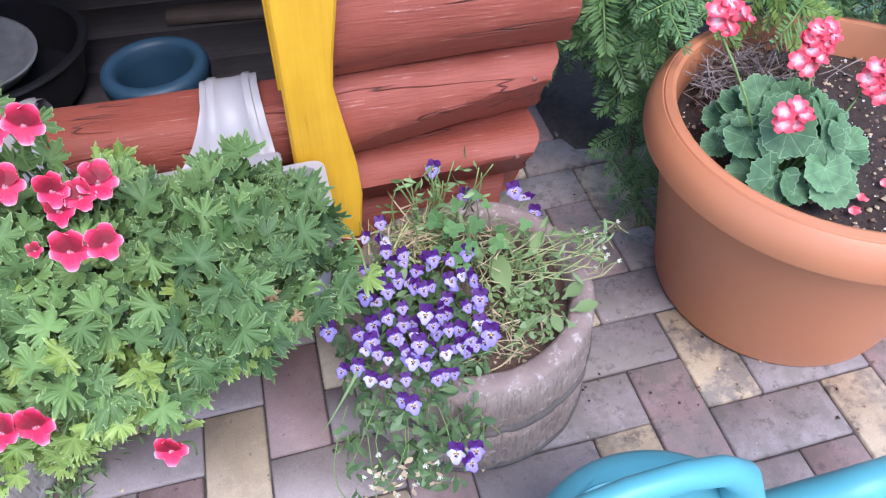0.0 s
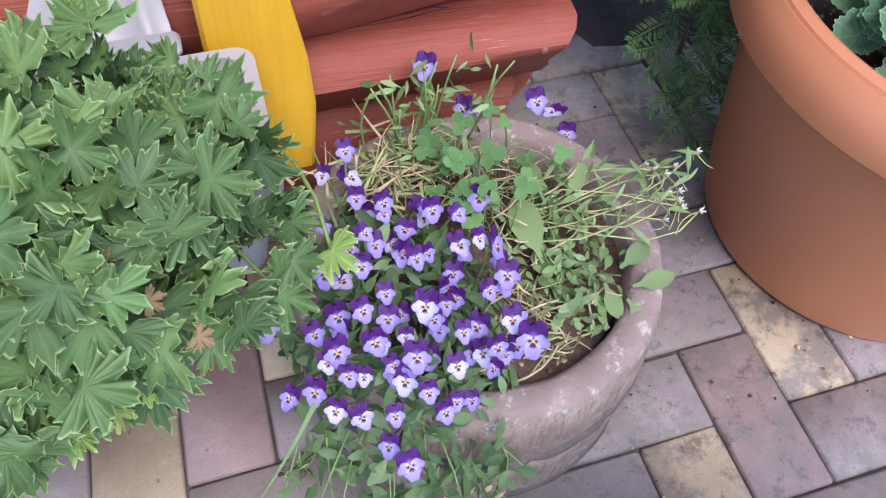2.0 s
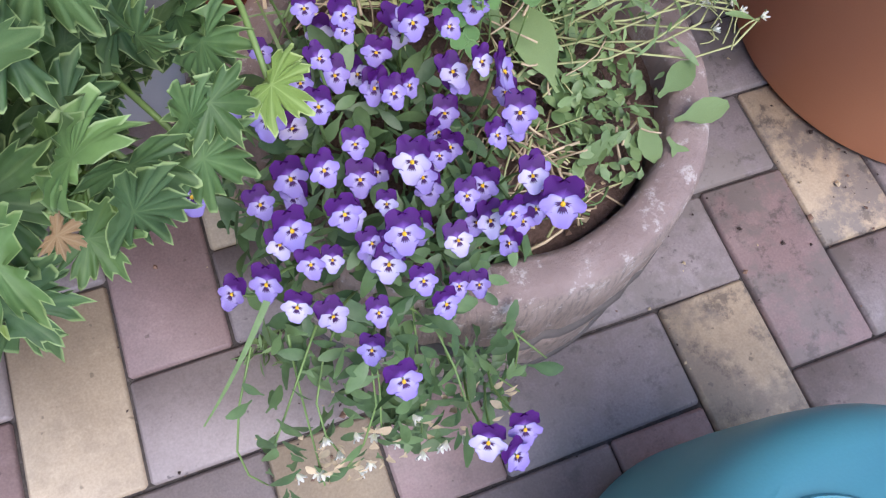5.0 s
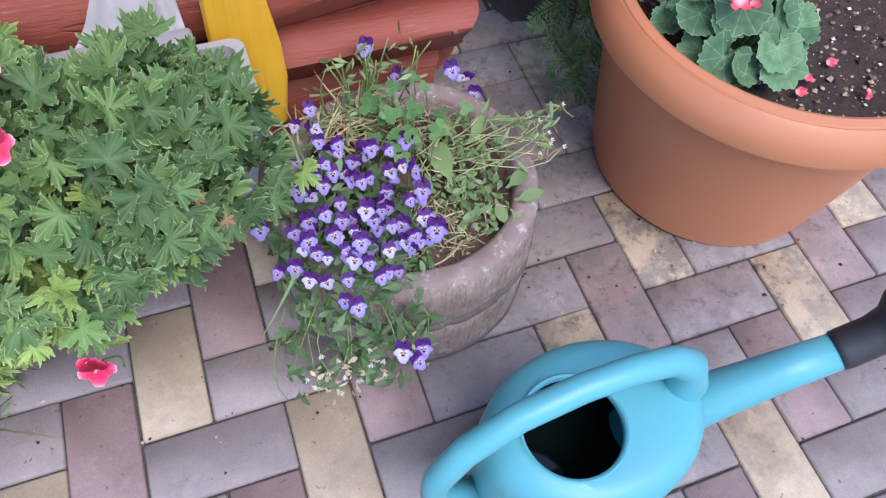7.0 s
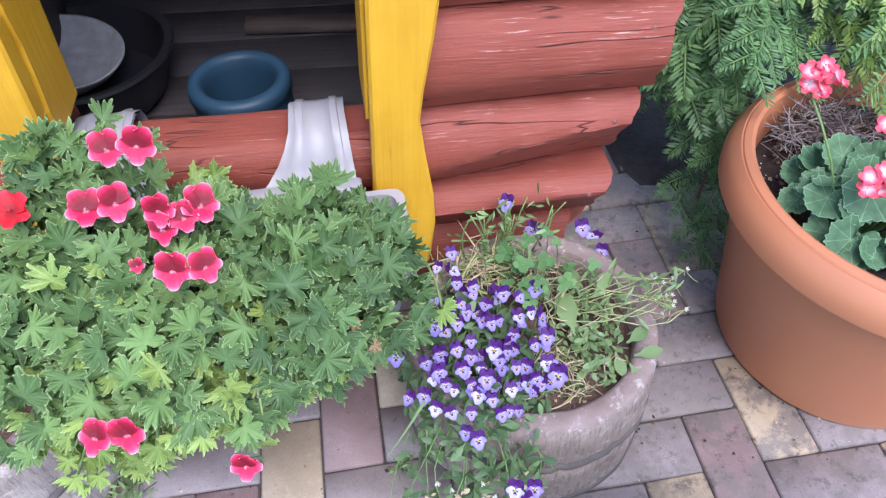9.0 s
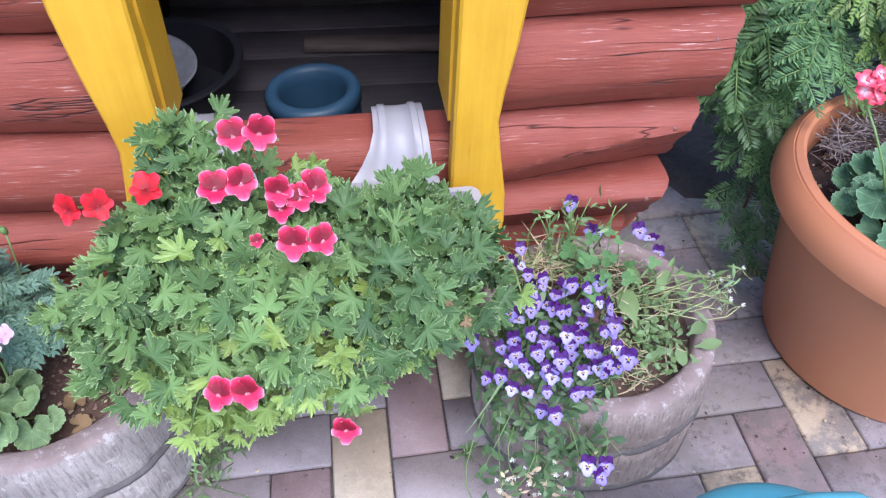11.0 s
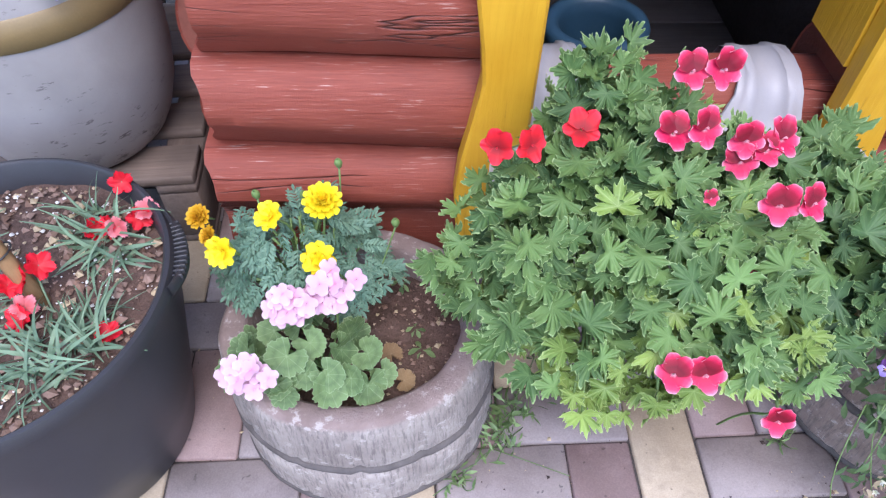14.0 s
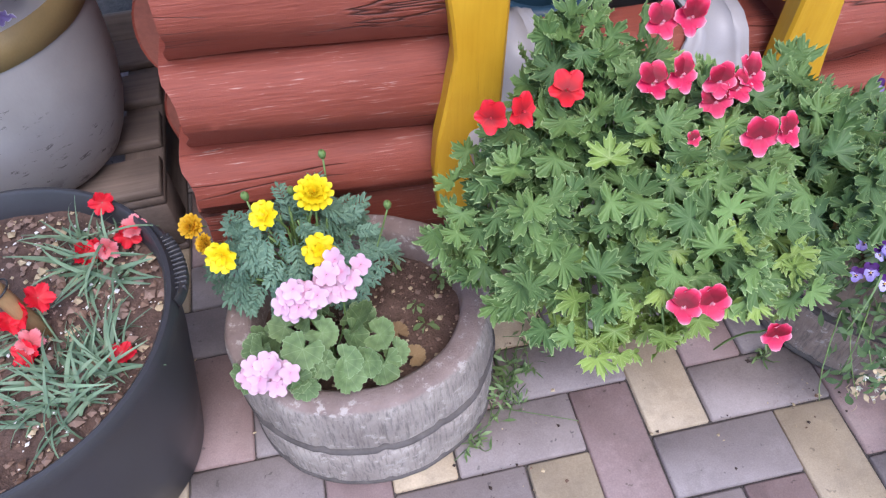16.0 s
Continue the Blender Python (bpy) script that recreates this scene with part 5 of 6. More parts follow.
def heads(parent, kind, petal_mat, places, spread, size, mats=None, facing=FACE, foot=None):
    """Flower heads: for each place (x, y, z, number) some flowers side by side, each on its own stalk."""
    kinds = meshes("flower", mats or [petal_mat, "stem"], kind, 4)
    held = []
    for x, y, z, cnt in places:
        c = Vector((x, y, z))
        alone = all((c - o).length > 0.035 for o in held)
        held.append(c)
        for k in range(cnt):
            a = 2 * math.pi * (k + R.uniform(-0.08, 0.08)) / max(cnt, 1)
            off = Vector((math.cos(a), 0.25 * math.sin(a), 0.8 * math.sin(a))) * (spread if cnt > 1 else 0)
            nrm = facing + off * 12 + Vector((R.gauss(0, 0.24), R.gauss(0, 0.2), R.gauss(0, 0.2)))
            part("flower", R.choice(kinds), [], parent, at=frame_to(c + off, nrm, (0, 0.4, 1), R.uniform(-0.3, 0.3), size * R.uniform(0.9, 1.1)))
            if foot:
                stems.merge(stalk(c + off - nrm.normalized() * 0.004, c - Vector(facing) * 0.03, 0.0012, 0.004))
        if foot and alone:
            stems.merge(stalk(c - Vector(facing) * 0.03, foot(c), 0.0015, 0.015))


down = lambda c: Vector((c.x * 0.85, c.y + 0.06, c.z - 0.13))
heads(GER, regal_flower, "pel_petal", [(-0.020, 0.191, 0.612, 2), (-0.044, 0.139, 0.580, 2), (0.018, 0.130, 0.562, 3), (0.050, 0.140, 0.566, 1), (0.041, 0.066, 0.555, 2), (-0.056, -0.040, 0.442, 2), (0.056, -0.047, 0.351, 1)], 0.0150, 0.0385, ["pel_petal", "stem", "pel_low"], foot=down)
heads(GER, regal_flower, "red_petal", [(-0.140, 0.163, 0.568, 1), (-0.208, 0.148, 0.568, 2)], 0.0160, 0.039, ["red_petal", "stem", "red_petal"], foot=down)
heads(GER, regal_flower, "pel_petal", [(0.025, 0.046, 0.478, 1), (-0.02, 0.10, 0.53, 1)], 0.0, 0.018, ["pel_petal", "stem", "pel_low"], foot=down)
stems.merge(stalk((0.05, 0.03, 0.36), (0.056, -0.045, 0.356), 0.002, 0.01))
part("stem", stems, ["stem"], GER, kind="stuff")

# ---------------------------------------------------------------- violas in the barrel planter
VIO = thing("viola_plant", "clump of purple and lavender violas spilling over the planter", "viola")
FLOWER_AT = [(0.34, 0.27), (0.36, 0.20), (0.34, 0.21), (0.39, 0.19), (0.40, 0.18), (0.42, 0.17), (0.30, 0.19), (0.32, 0.16), (0.34, 0.17), (0.38, 0.14), (0.41, 0.14), (0.43, 0.14), (0.44, 0.13), (0.28, 0.15), (0.30, 0.14),
             (0.33, 0.14), (0.44, 0.10), (0.32, 0.10), (0.29, 0.10), (0.34, 0.11), (0.37, 0.09), (0.39, 0.09), (0.42, 0.09), (0.43, 0.06), (0.44, 0.04), (0.32, 0.07), (0.35, 0.05), (0.39, 0.06), (0.40, 0.06), (0.41, 0.04),
             (0.29, 0.07), (0.30, 0.05), (0.26, 0.04), (0.33, 0.03), (0.35, 0.02), (0.24, 0.04), (0.27, 0.02), (0.29, 0.01), (0.32, -0.03), (0.30, -0.02), (0.32, 0.24)]
VM = ["vio_dark", "vio_lav", "vio_pale", "vio_eye", "vio_mark", "stem"]
VK = [viola(random.Random(k), k % 5 == 2).mesh("flower", VM) for k in range(8)]
vstem = Geo()
vr = random.Random(9)


def set_viola(p, size, nrm=None):
    nrm = nrm or Vector((vr.gauss(-0.05, 0.36), -0.66 + vr.gauss(0, 0.28), 0.72))
    part("flower", vr.choice(VK), [], VIO, at=frame_to(p, nrm, (vr.gauss(0, 0.15), 0.3, 1), 0, size))
    vstem.merge(stalk(Vector(p) - nrm.normalized() * size * 0.2, (p[0] * 0.8 + 0.08, p[1] * 0.85 + 0.04, max(0.18, p[2] - 0.10)), 0.0010, 0.008, 0, 5))


for k, (x, y) in enumerate(FLOWER_AT):
    z = 0.29 + vr.uniform(-0.012, 0.03) - max(0, 0.05 - y) * 0.25
    t = (z - 0.29)
    set_viola((x + 0.0 - t * 0.35, y - t * 0.55, z), vr.choice((0.017, 0.0185, 0.020, 0.022, 0.024, 0.028)))
for _ in range(46):
    a, d = vr.uniform(0, 6.28), math.sqrt(vr.random())
    set_viola((0.355 + 0.09 * d * math.cos(a), 0.10 + 0.11 * d * math.sin(a), 0.268 + 0.03 * vr.random()), vr.uniform(0.014, 0.022))
for p in ((0.571, 0.345, 0.228), (0.585, 0.325, 0.226), (0.592, 0.30, 0.215), (0.494, 0.372, 0.210), (0.505, 0.365, 0.208), (0.372, -0.088, 0.222), (0.358, -0.075, 0.232), (0.383, -0.075, 0.225), (0.235, 0.118, 0.27), (0.338, 0.262, 0.262), (0.45, 0.20, 0.27), (0.435, 0.335, 0.318)):
    set_viola(p, vr.uniform(0.022, 0.028))
VL = Geo()
for _ in range(760):
    a, d = vr.uniform(0, 6.28), math.sqrt(vr.random())
    x, y = 0.345 + 0.105 * d * math.cos(a), 0.105 + 0.165 * d * math.sin(a)
    top = 0.205 + 0.075 * (1 - d * d)
    if y < 0.02:
        top -= (0.02 - y) * 0.9
    z = top - vr.random() ** 2 * 0.05
    nrm = Vector((vr.gauss(0, 0.5) + (x - 0.35) * 4, vr.gauss(-0.35, 0.45) + (y - 0.1) * 2, 0.8))
    VL.merge(spoon(vr), frame_to((x, y, z), nrm, (vr.gauss(0, 1), vr.gauss(-0.2, 1), vr.gauss(0.1, 0.4)), 0, vr.uniform(0.016, 0.032)))
for _ in range(75):
    # shoots hanging over the front of the planter
    x = vr.uniform(0.22, 0.40)
    y = 0.03 - vr.random() * 0.09
    z = 0.24 - vr.random() * 0.19 * max(0.25, 1 - abs(x - 0.31) * 6)
    VL.merge(spoon(vr, 0.45), frame_to((x, min(y, -0.012 + 0.5 * (x - 0.40) ** 2), z), Vector((vr.gauss(0, 0.5), -0.9, 0.5)), (vr.gauss(0, 0.7), -0.3, vr.gauss(-0.3, 0.7)), 0, vr.uniform(0.013, 0.024)))
part("leaves", VL, ["viola_leaf"], VIO, kind="stuff")
for _ in range(12):
    x = vr.uniform(0.23, 0.40)
    vstem.merge(stalk((x, 0.03, 0.22), (x + vr.gauss(0, 0.03), -0.03 - 0.03 * vr.random(), 0.10 + 0.1 * vr.random()), 0.0008, 0.02, 0, 5))
part("stem", vstem, ["stem"], VIO, kind="stuff")
WF = meshes("white_flower", ["white_petal", "stem"], lambda r: flower_of(5, 0.5, 0.22, r, 0.1, 0.9), 3)
for _ in range(16):
    x = vr.uniform(0.24, 0.37)
    part("white_flower", vr.choice(WF), [], VIO, "small withered whitish flower", at=frame_to((x, -0.035 - 0.03 * vr.random(), 0.09 + 0.12 * vr.random()), Vector((vr.gauss(0, 0.5), -0.8, vr.gauss(-0.2, 0.4))), (0, 0, 1), 0, 0.014))

STRAW = thing("dry_grass", "tangle of dry yellow grass stalks among the violas", "dry grass", kind="stuff")
sg = Geo()
for _ in range(400):
    c = vr.choice(((0.45, 0.10, 0.212), (0.49, 0.075, 0.205), (0.42, 0.06, 0.212), (0.40, 0.29, 0.232), (0.38, 0.31, 0.240), (0.36, 0.28, 0.235), (0.44, 0.30, 0.230), (0.49, 0.20, 0.230), (0.46, 0.25, 0.232), (0.52, 0.24, 0.225)))
    p = Vector(c) + Vector((vr.gauss(0, 0.026), vr.gauss(0, 0.026), vr.gauss(0.0, 0.010)))
    d = Vector((vr.gauss(0, 1), vr.gauss(0, 1), vr.gauss(0.05, 0.25))).normalized() * vr.uniform(0.02, 0.065)
    q1, q2 = p - d * 0.5, p + d * 0.5
    q1.z, q2.z = max(q1.z, 0.198), max(q2.z, 0.198)
    if max((q1.xy - Vector((0.445, 0.178))).length, (q2.xy - Vector((0.445, 0.178))).length) > 0.150:
        continue
    sg.merge(stalk(q1, q2, vr.uniform(0.0005, 0.0012), 0.007, vr.choice((0, 0, 1, 2)), 4))
for _ in range(150):
    # flattened pale grass blades at the back
    p = Vector((0.40 + vr.gauss(0, 0.045), 0.285 + vr.gauss(0, 0.026), 0.225 + 0.02 * vr.random()))
    sg.merge(blade(vr.uniform(0.03, 0.075), vr.uniform(0.002, 0.004), vr.uniform(0.2, 1.0), 6, lambda t: 1 - 0.8 * t, 0.2, vr.choice((0, 1, 2, 2)), vr.uniform(-0.8, 0.8)), frame_to(p, (vr.gauss(0, 0.5), vr.gauss(-0.3, 0.4), 0.8), (vr.gauss(0, 1), vr.gauss(0, 0.7), vr.uniform(0.1, 0.8)), 0, 1))
for _ in range(60):
    # dry bits among the hanging shoots
    p = Vector((vr.uniform(0.25, 0.40), -0.032 - 0.03 * vr.random(), 0.09 + 0.11 * vr.random()))
    sg.merge(spoon(vr, 0.4), frame_to(p, (vr.gauss(0, 0.6), -0.8, 0.4), (vr.gauss(0, 1), -0.3, vr.gauss(0, 1)), 0, vr.uniform(0.008, 0.017)))
part("stalks", sg, ["straw", "stem_dry", "weed_leaf"], STRAW, kind="stuff")

WEED = thing("weed", "leafy green weed with a trailing spray over the planter rim", "weed")
w, ws = Geo(), Geo()
WB = meshes("leaf", ["weed_leaf"], lambda r: spoon(r, 0.42), 5)
for x, y, z, s, ax, ay in ((0.570, 0.090, 0.228, 0.040, 0.9, -0.1), (0.560, 0.080, 0.226, 0.036, 0.2, -0.9), (0.545, 0.10, 0.230, 0.036, -0.2, -0.8), (0.565, 0.11, 0.232, 0.042, 0.9, 0.35), (0.53, 0.095, 0.225, 0.04, -0.7, -0.4), (0.50, 0.14, 0.225, 0.075, -0.1, 0.7),
                          (0.475, 0.19, 0.235, 0.055, -0.3, 0.8), (0.52, 0.18, 0.235, 0.05, 0.5, 0.6), (0.545, 0.20, 0.24, 0.045, 0.7, 0.6), (0.53, 0.215, 0.24, 0.04, -0.4, 0.8)):
    part("leaf", vr.choice(WB), [], WEED, at=frame_to((x, y, z), (vr.gauss(0, 0.2), -0.35, 0.9), (ax, ay, 0.25), 0, s))
for k in range(130):
    t = vr.random()
    p = Vector((0.50 + 0.145 * t, 0.205 - 0.035 * t, 0.232 + 0.035 * t)) + Vector((vr.gauss(0, 0.012), vr.gauss(0, 0.020), vr.gauss(0, 0.012)))
    w.merge(spoon(vr, vr.uniform(0.12, 0.24)), frame_to(p, (vr.gauss(0, 0.6), vr.gauss(-0.3, 0.5), 0.8), (vr.gauss(0.4, 0.8), vr.gauss(0, 0.8), vr.gauss(0.1, 0.4)), 0, vr.uniform(0.012, 0.030)))
for k in range(300):
    p = Vector((0.525 + vr.gauss(0, 0.024), 0.135 + vr.gauss(0, 0.045), 0.204 + vr.random() * 0.022))
    if (p.xy - Vector((0.445, 0.178))).length > 0.148:
        continue
    w.merge(spoon(vr, 0.5), frame_to(p, (vr.gauss(0, 0.5), vr.gauss(-0.2, 0.4), 0.8), (vr.gauss(0, 1), vr.gauss(0, 1), 0.1), 0, vr.uniform(0.008, 0.018)))
ends = [(0.640 + vr.gauss(0, 0.016), 0.170 + vr.gauss(0, 0.026), 0.258 + vr.gauss(0, 0.014)) for _ in range(12)]
for e in ends:
    ws.merge(stalk((0.50 + vr.gauss(0, 0.02), 0.20 + vr.gauss(0, 0.02), 0.225), e, 0.0009, 0.038, 1, 5))
    for _ in range(2):
        ws.merge(stalk(e, Vector(e) + Vector((vr.gauss(0.004, 0.014), vr.gauss(-0.004, 0.012), vr.gauss(-0.010, 0.012))), 0.0006, 0.005, 1, 4))
for k in range(18):
    p0 = Vector((0.425 + vr.gauss(0, 0.03), 0.325 + vr.gauss(0, 0.016), 0.22))
    ws.merge(stalk(p0, p0 + Vector((vr.gauss(0, 0.02), vr.gauss(0.0, 0.01), 0.05 + 0.07 * vr.random())), 0.0012, 0.008, 0, 5))
    for j in range(3):
        w.merge(spoon(vr, 0.24), frame_to(p0 + Vector((vr.gauss(0, 0.012), vr.gauss(0, 0.01), 0.02 + 0.08 * vr.random())), (vr.gauss(0, 0.6), -0.5, 0.6), (vr.gauss(0, 1), vr.gauss(0, 0.5), 0.5), 0, vr.uniform(0.014, 0.026)))
part("leaves", w, ["weed_leaf"], WEED, kind="stuff")
part("stem", ws, ["stem", "stem_dry"], WEED, kind="stuff")
for e in ends:
    part("white_flower", vr.choice(WF), [], WEED, "tiny white flower", at=frame_to(e, (vr.gauss(0.5, 0.4), -0.4, 0.7), (0, 0, 1), 0, 0.013))
part("grass_blade", blade(0.085, 0.0042, 0.35, 8, lambda t: 1 - 0.75 * t), ["weed_leaf"], WEED, at=frame_to((0.262, 0.03, 0.295), (0.2, -0.6, 0.7), (-0.5, -0.62, -0.25), 0, 1))

CLO = thing("clover", "bright green clover patch at the back of the planter", "clover")
CK = meshes("leaf", ["clover_leaf"], clover_leaf, 4)
cst = Geo()
for k in range(26):
    p = Vector((0.462 + vr.gauss(0, 0.030), 0.235 + vr.gauss(0, 0.030), 0.268 + vr.gauss(0.0, 0.014)))
    part("leaf", vr.choice(CK), [], CLO, at=frame_to(p, (vr.gauss(0, 0.4), -0.35, 0.85), (vr.gauss(0, 1), -0.5, 0.2), 0, vr.uniform(0.018, 0.034)))
    cst.merge(stalk(p, (p.x, p.y + 0.01, 0.18), 0.0008, 0.01, 0, 4))
part("stem", cst, ["stem"], CLO, kind="stuff")

# ---------------------------------------------------------------- marigold, pink geranium and seedlings
MAR = thing("marigold", "marigold with feathery dark leaves and yellow flowers", "marigold")
stems = Geo()
FK = meshes("leaf", ["mari_leaf"], feather, 6)
mr = random.Random(31)
for k in range(170):
    a, d = mr.uniform(0, 6.28), math.sqrt(mr.random())
    x, y = -0.462 + 0.095 * d * math.cos(a), 0.248 + 0.062 * d * math.sin(a)
    z = 0.268 + 0.115 * (1 - d * d) * mr.uniform(0.4, 1.0) + 0.01 * mr.random()
    part("leaf", mr.choice(FK), [], MAR, at=frame_to((x, y, z), (math.cos(a) * 0.5 + mr.gauss(0, 0.3), math.sin(a) * 0.4 - 0.35 + mr.gauss(0, 0.3), 0.75), (math.cos(a), math.sin(a) - 0.3, 0.15), mr.uniform(-0.5, 0.5), mr.uniform(0.034, 0.052)))
    if k % 3 == 0:
        stems.merge(stalk((x, y, z), (-0.46, 0.25, 0.19), 0.0014, 0.01, 0, 5))
low = lambda c: Vector((c.x * 0.6 - 0.18, c.y * 0.5 + 0.12, c.z - 0.10))
heads(MAR, pompon, "yel_petal", [(-0.423, 0.248, 0.396, 1)], 0, 0.046, ["yel_petal", "mari_leaf"], Vector((0.05, -0.45, 0.85)), low)
heads(MAR, marigold_open, "yel_petal", [(-0.485, 0.225, 0.398, 1), (-0.428, 0.185, 0.362, 1), (-0.545, 0.197, 0.37, 1)], 0, 0.042, ["yel_petal", "mari_leaf"], Vector((0.02, -0.6, 0.75)), low)
heads(MAR, pompon, "old_yel", [(-0.565, 0.224, 0.368, 1), (-0.580, 0.248, 0.378, 1)], 0, 0.030, ["old_yel", "mari_leaf"], Vector((-0.4, -0.5, 0.7)), low)
for x, y, z in ((-0.405, 0.305, 0.405), (-0.51, 0.275, 0.385), (-0.335, 0.235, 0.365), (-0.455, 0.295, 0.36)):
    part("bud", Geo().lathe([(0.001, 0.012), (0.004, 0.010), (0.0055, 0.004), (0.004, -0.004), (0.001, -0.009)], 10), ["stem"], MAR, at=pose(x, y, z, 20, 0, 0))
    stems.merge(stalk((x, y, z - 0.004), (x * 0.7 - 0.13, y * 0.7 + 0.07, z - 0.10), 0.0012, 0.008, 0, 5))
part("stem", stems, ["stem"], MAR, kind="stuff")

PINK = thing("pink_geranium", "pale pink geranium with round olive-green leaves", "geranium")
stems = Geo()
ZO = meshes("leaf", ["zon_olive"], zonal_leaf, 6)
for k in range(28):
    a, d = mr.uniform(0, 6.28), math.sqrt(mr.random())
    x, y = -0.455 + 0.105 * d * math.cos(a), 0.118 + 0.058 * d * math.sin(a)
    z = 0.232 + 0.045 * (1 - d * d) + 0.030 * mr.random()
    part("leaf", mr.choice(ZO), [], PINK, at=frame_to((x, y, z), (math.cos(a) * 0.45 + mr.gauss(0, 0.38), math.sin(a) * 0.4 - 0.4 + mr.gauss(0, 0.38), 0.8), (math.cos(a), math.sin(a) - 0.4, -0.1), mr.uniform(-0.4, 0.4), mr.uniform(0.038, 0.058)))
    stems.merge(stalk((x, y, z - 0.002), (-0.44, 0.13, 0.19), 0.0018, 0.01, 0, 5))
foot = lambda c: Vector((-0.44, 0.135, 0.20))
heads(PINK, star_flower, "pink_petal", [(-0.462, 0.122, 0.352, 6), (-0.456, 0.120, 0.362, 3), (-0.415, 0.138, 0.355, 6), (-0.400, 0.155, 0.360, 3), (-0.518, 0.066, 0.302, 6), (-0.505, 0.058, 0.300, 4)], 0.018, 0.030, facing=Vector((0.0, -0.6, 0.8)), foot=foot)
part("stem", stems, ["stem"], PINK, kind="stuff")

for lab, x, y, cnt, sz in (("tiny green seedling in the planter soil", -0.337, 0.274, 5, 0.016), ("tiny green seedling in the planter soil", -0.275, 0.236, 9, 0.014), ("small round-leaved seedling in the planter soil", -0.31, 0.156, 5, 0.020), ("tiny green seedling in the planter soil", -0.318, 0.192, 5, 0.014), ("tiny green seedling in the planter soil", -0.268, 0.222, 7, 0.013)):
    sd = thing("seedling", lab, "seedling", pose(x, y, 0.184), group="seedlings in the soil")
    for k in range(cnt):
        a = 6.28 * k / cnt + mr.random()
        part("leaf", mr.choice(WB), [], sd, at=frame_to((0.002 * math.cos(a), 0.002 * math.sin(a), 0.006 + 0.004 * (k % 3)), (math.cos(a) * 0.3, math.sin(a) * 0.3, 0.9), (math.cos(a), math.sin(a), 0.2), 0, sz))
DK = meshes("leaf", ["dead_leaf"], zonal_leaf, 3)
for x, y, a in ((-0.335, 0.108, 0.3), (-0.352, 0.15, 2.0)):
    dl = thing("withered_leaf", "curled brown withered leaf on the soil", "leaf", group="withered leaves")
    part("blade", R.choice(DK), [], dl, at=frame_to((x, y, 0.196), (0.2, -0.3, 0.9), (math.cos(a), math.sin(a), 0), 0, 0.032))
fp = thing("fallen_petal", "white petal fallen on the planter soil", "petal")
part("petal", petal_geo(0.016, 0.013, R, 0.2, 0.1), ["white_petal"], fp, at=frame_to((-0.381, 0.094, 0.200), (0.1, -0.4, 0.9), (0, 1, 0), 0.4, 1))

# ---------------------------------------------------------------- red and white geranium in the terracotta pot
ZG = thing("zonal_geranium", "geranium with scalloped leaves and red-white flowers", "geranium")
stems = Geo()
ZK = meshes("leaf", ["zon_leaf"], zonal_leaf, 7)
for k in range(40):
    a, d = mr.uniform(0, 6.28), math.sqrt(mr.random())
    x, y = 0.918 + 0.092 * d * math.cos(a), 0.195 + 0.100 * d * math.sin(a)
    z = 0.346 + 0.075 * (1 - d * d) + 0.025 * mr.random()
    part("leaf", mr.choice(ZK), [], ZG, at=frame_to((x, y, z), (math.cos(a) * 0.4 + mr.gauss(0, 0.24), math.sin(a) * 0.4 - 0.35 + mr.gauss(0, 0.24), 0.8), (math.cos(a), math.sin(a) - 0.3, -0.1), mr.uniform(-0.4, 0.4), mr.uniform(0.048, 0.074)))
    stems.merge(stalk((x, y, z - 0.002), (0.91, 0.17, 0.325), 0.0022, 0.012, 0, 5))
foot = lambda c: Vector((0.91 + (c.x - 0.91) * 0.3, 0.17 + (c.y - 0.17) * 0.3, 0.36))
heads(ZG, star_flower, "bi_petal", [(0.790, 0.232, 0.572, 5), (0.797, 0.228, 0.568, 3), (0.962, 0.248, 0.50, 6), (0.955, 0.245, 0.492, 5), (0.942, 0.235, 0.478, 4), (0.868, 0.148, 0.462, 5), (1.01, 0.178, 0.475, 6), (1.02, 0.175, 0.46, 4)], 0.016, 0.029, facing=Vector((-0.1, -0.6, 0.8)), foot=foot)
part("stem", stems, ["stem"], ZG, kind="stuff")
PT = petal("fallen_red_petal", [(0.0, (0.85, 0.5, 0.5)), (0.5, (0.78, 0.06, 0.1)), (1.0, (0.82, 0.2, 0.25))])
M["fallen"] = PT
for x, y in ((0.985, 0.10), (0.955, 0.075), (1.03, 0.11), (1.06, 0.05)):
    fp = thing("fallen_petal", "red petal fallen on the pot soil", "petal", group="fallen red petals")
    part("petal", petal_geo(0.018, 0.014, R, 0.25, 0.1), ["fallen"], fp, at=frame_to((x, y, 0.337), (0.1, -0.5, 0.8), (R.gauss(0, 1), R.gauss(0, 1), 0), 0, 1))
TW = thing("dry_twigs", "heap of grey dry twigs at the back of the pot", "twigs", kind="stuff")
tg = Geo()
for _ in range(620):
    p = Vector((0.955 + mr.gauss(0, 0.065), 0.385 + mr.gauss(0, 0.034), 0.334 + 0.045 * mr.random()))
    if (p.x - 1.045) ** 2 + (p.y - 0.225) ** 2 > 0.225 ** 2:
        continue
    d = Vector((mr.gauss(0, 1), mr.gauss(0, 1), mr.gauss(0.2, 0.5))).normalized() * mr.uniform(0.008, 0.036)
    a, b = p - d, p + d
    a.z, b.z = max(a.z, 0.332), max(b.z, 0.332)
    tg.merge(stalk(a, b, mr.uniform(0.0006, 0.0013), 0.006, mr.choice((0, 0, 1)), 4))
part("stalks", tg, ["dry_twig", "bark"], TW, kind="stuff")

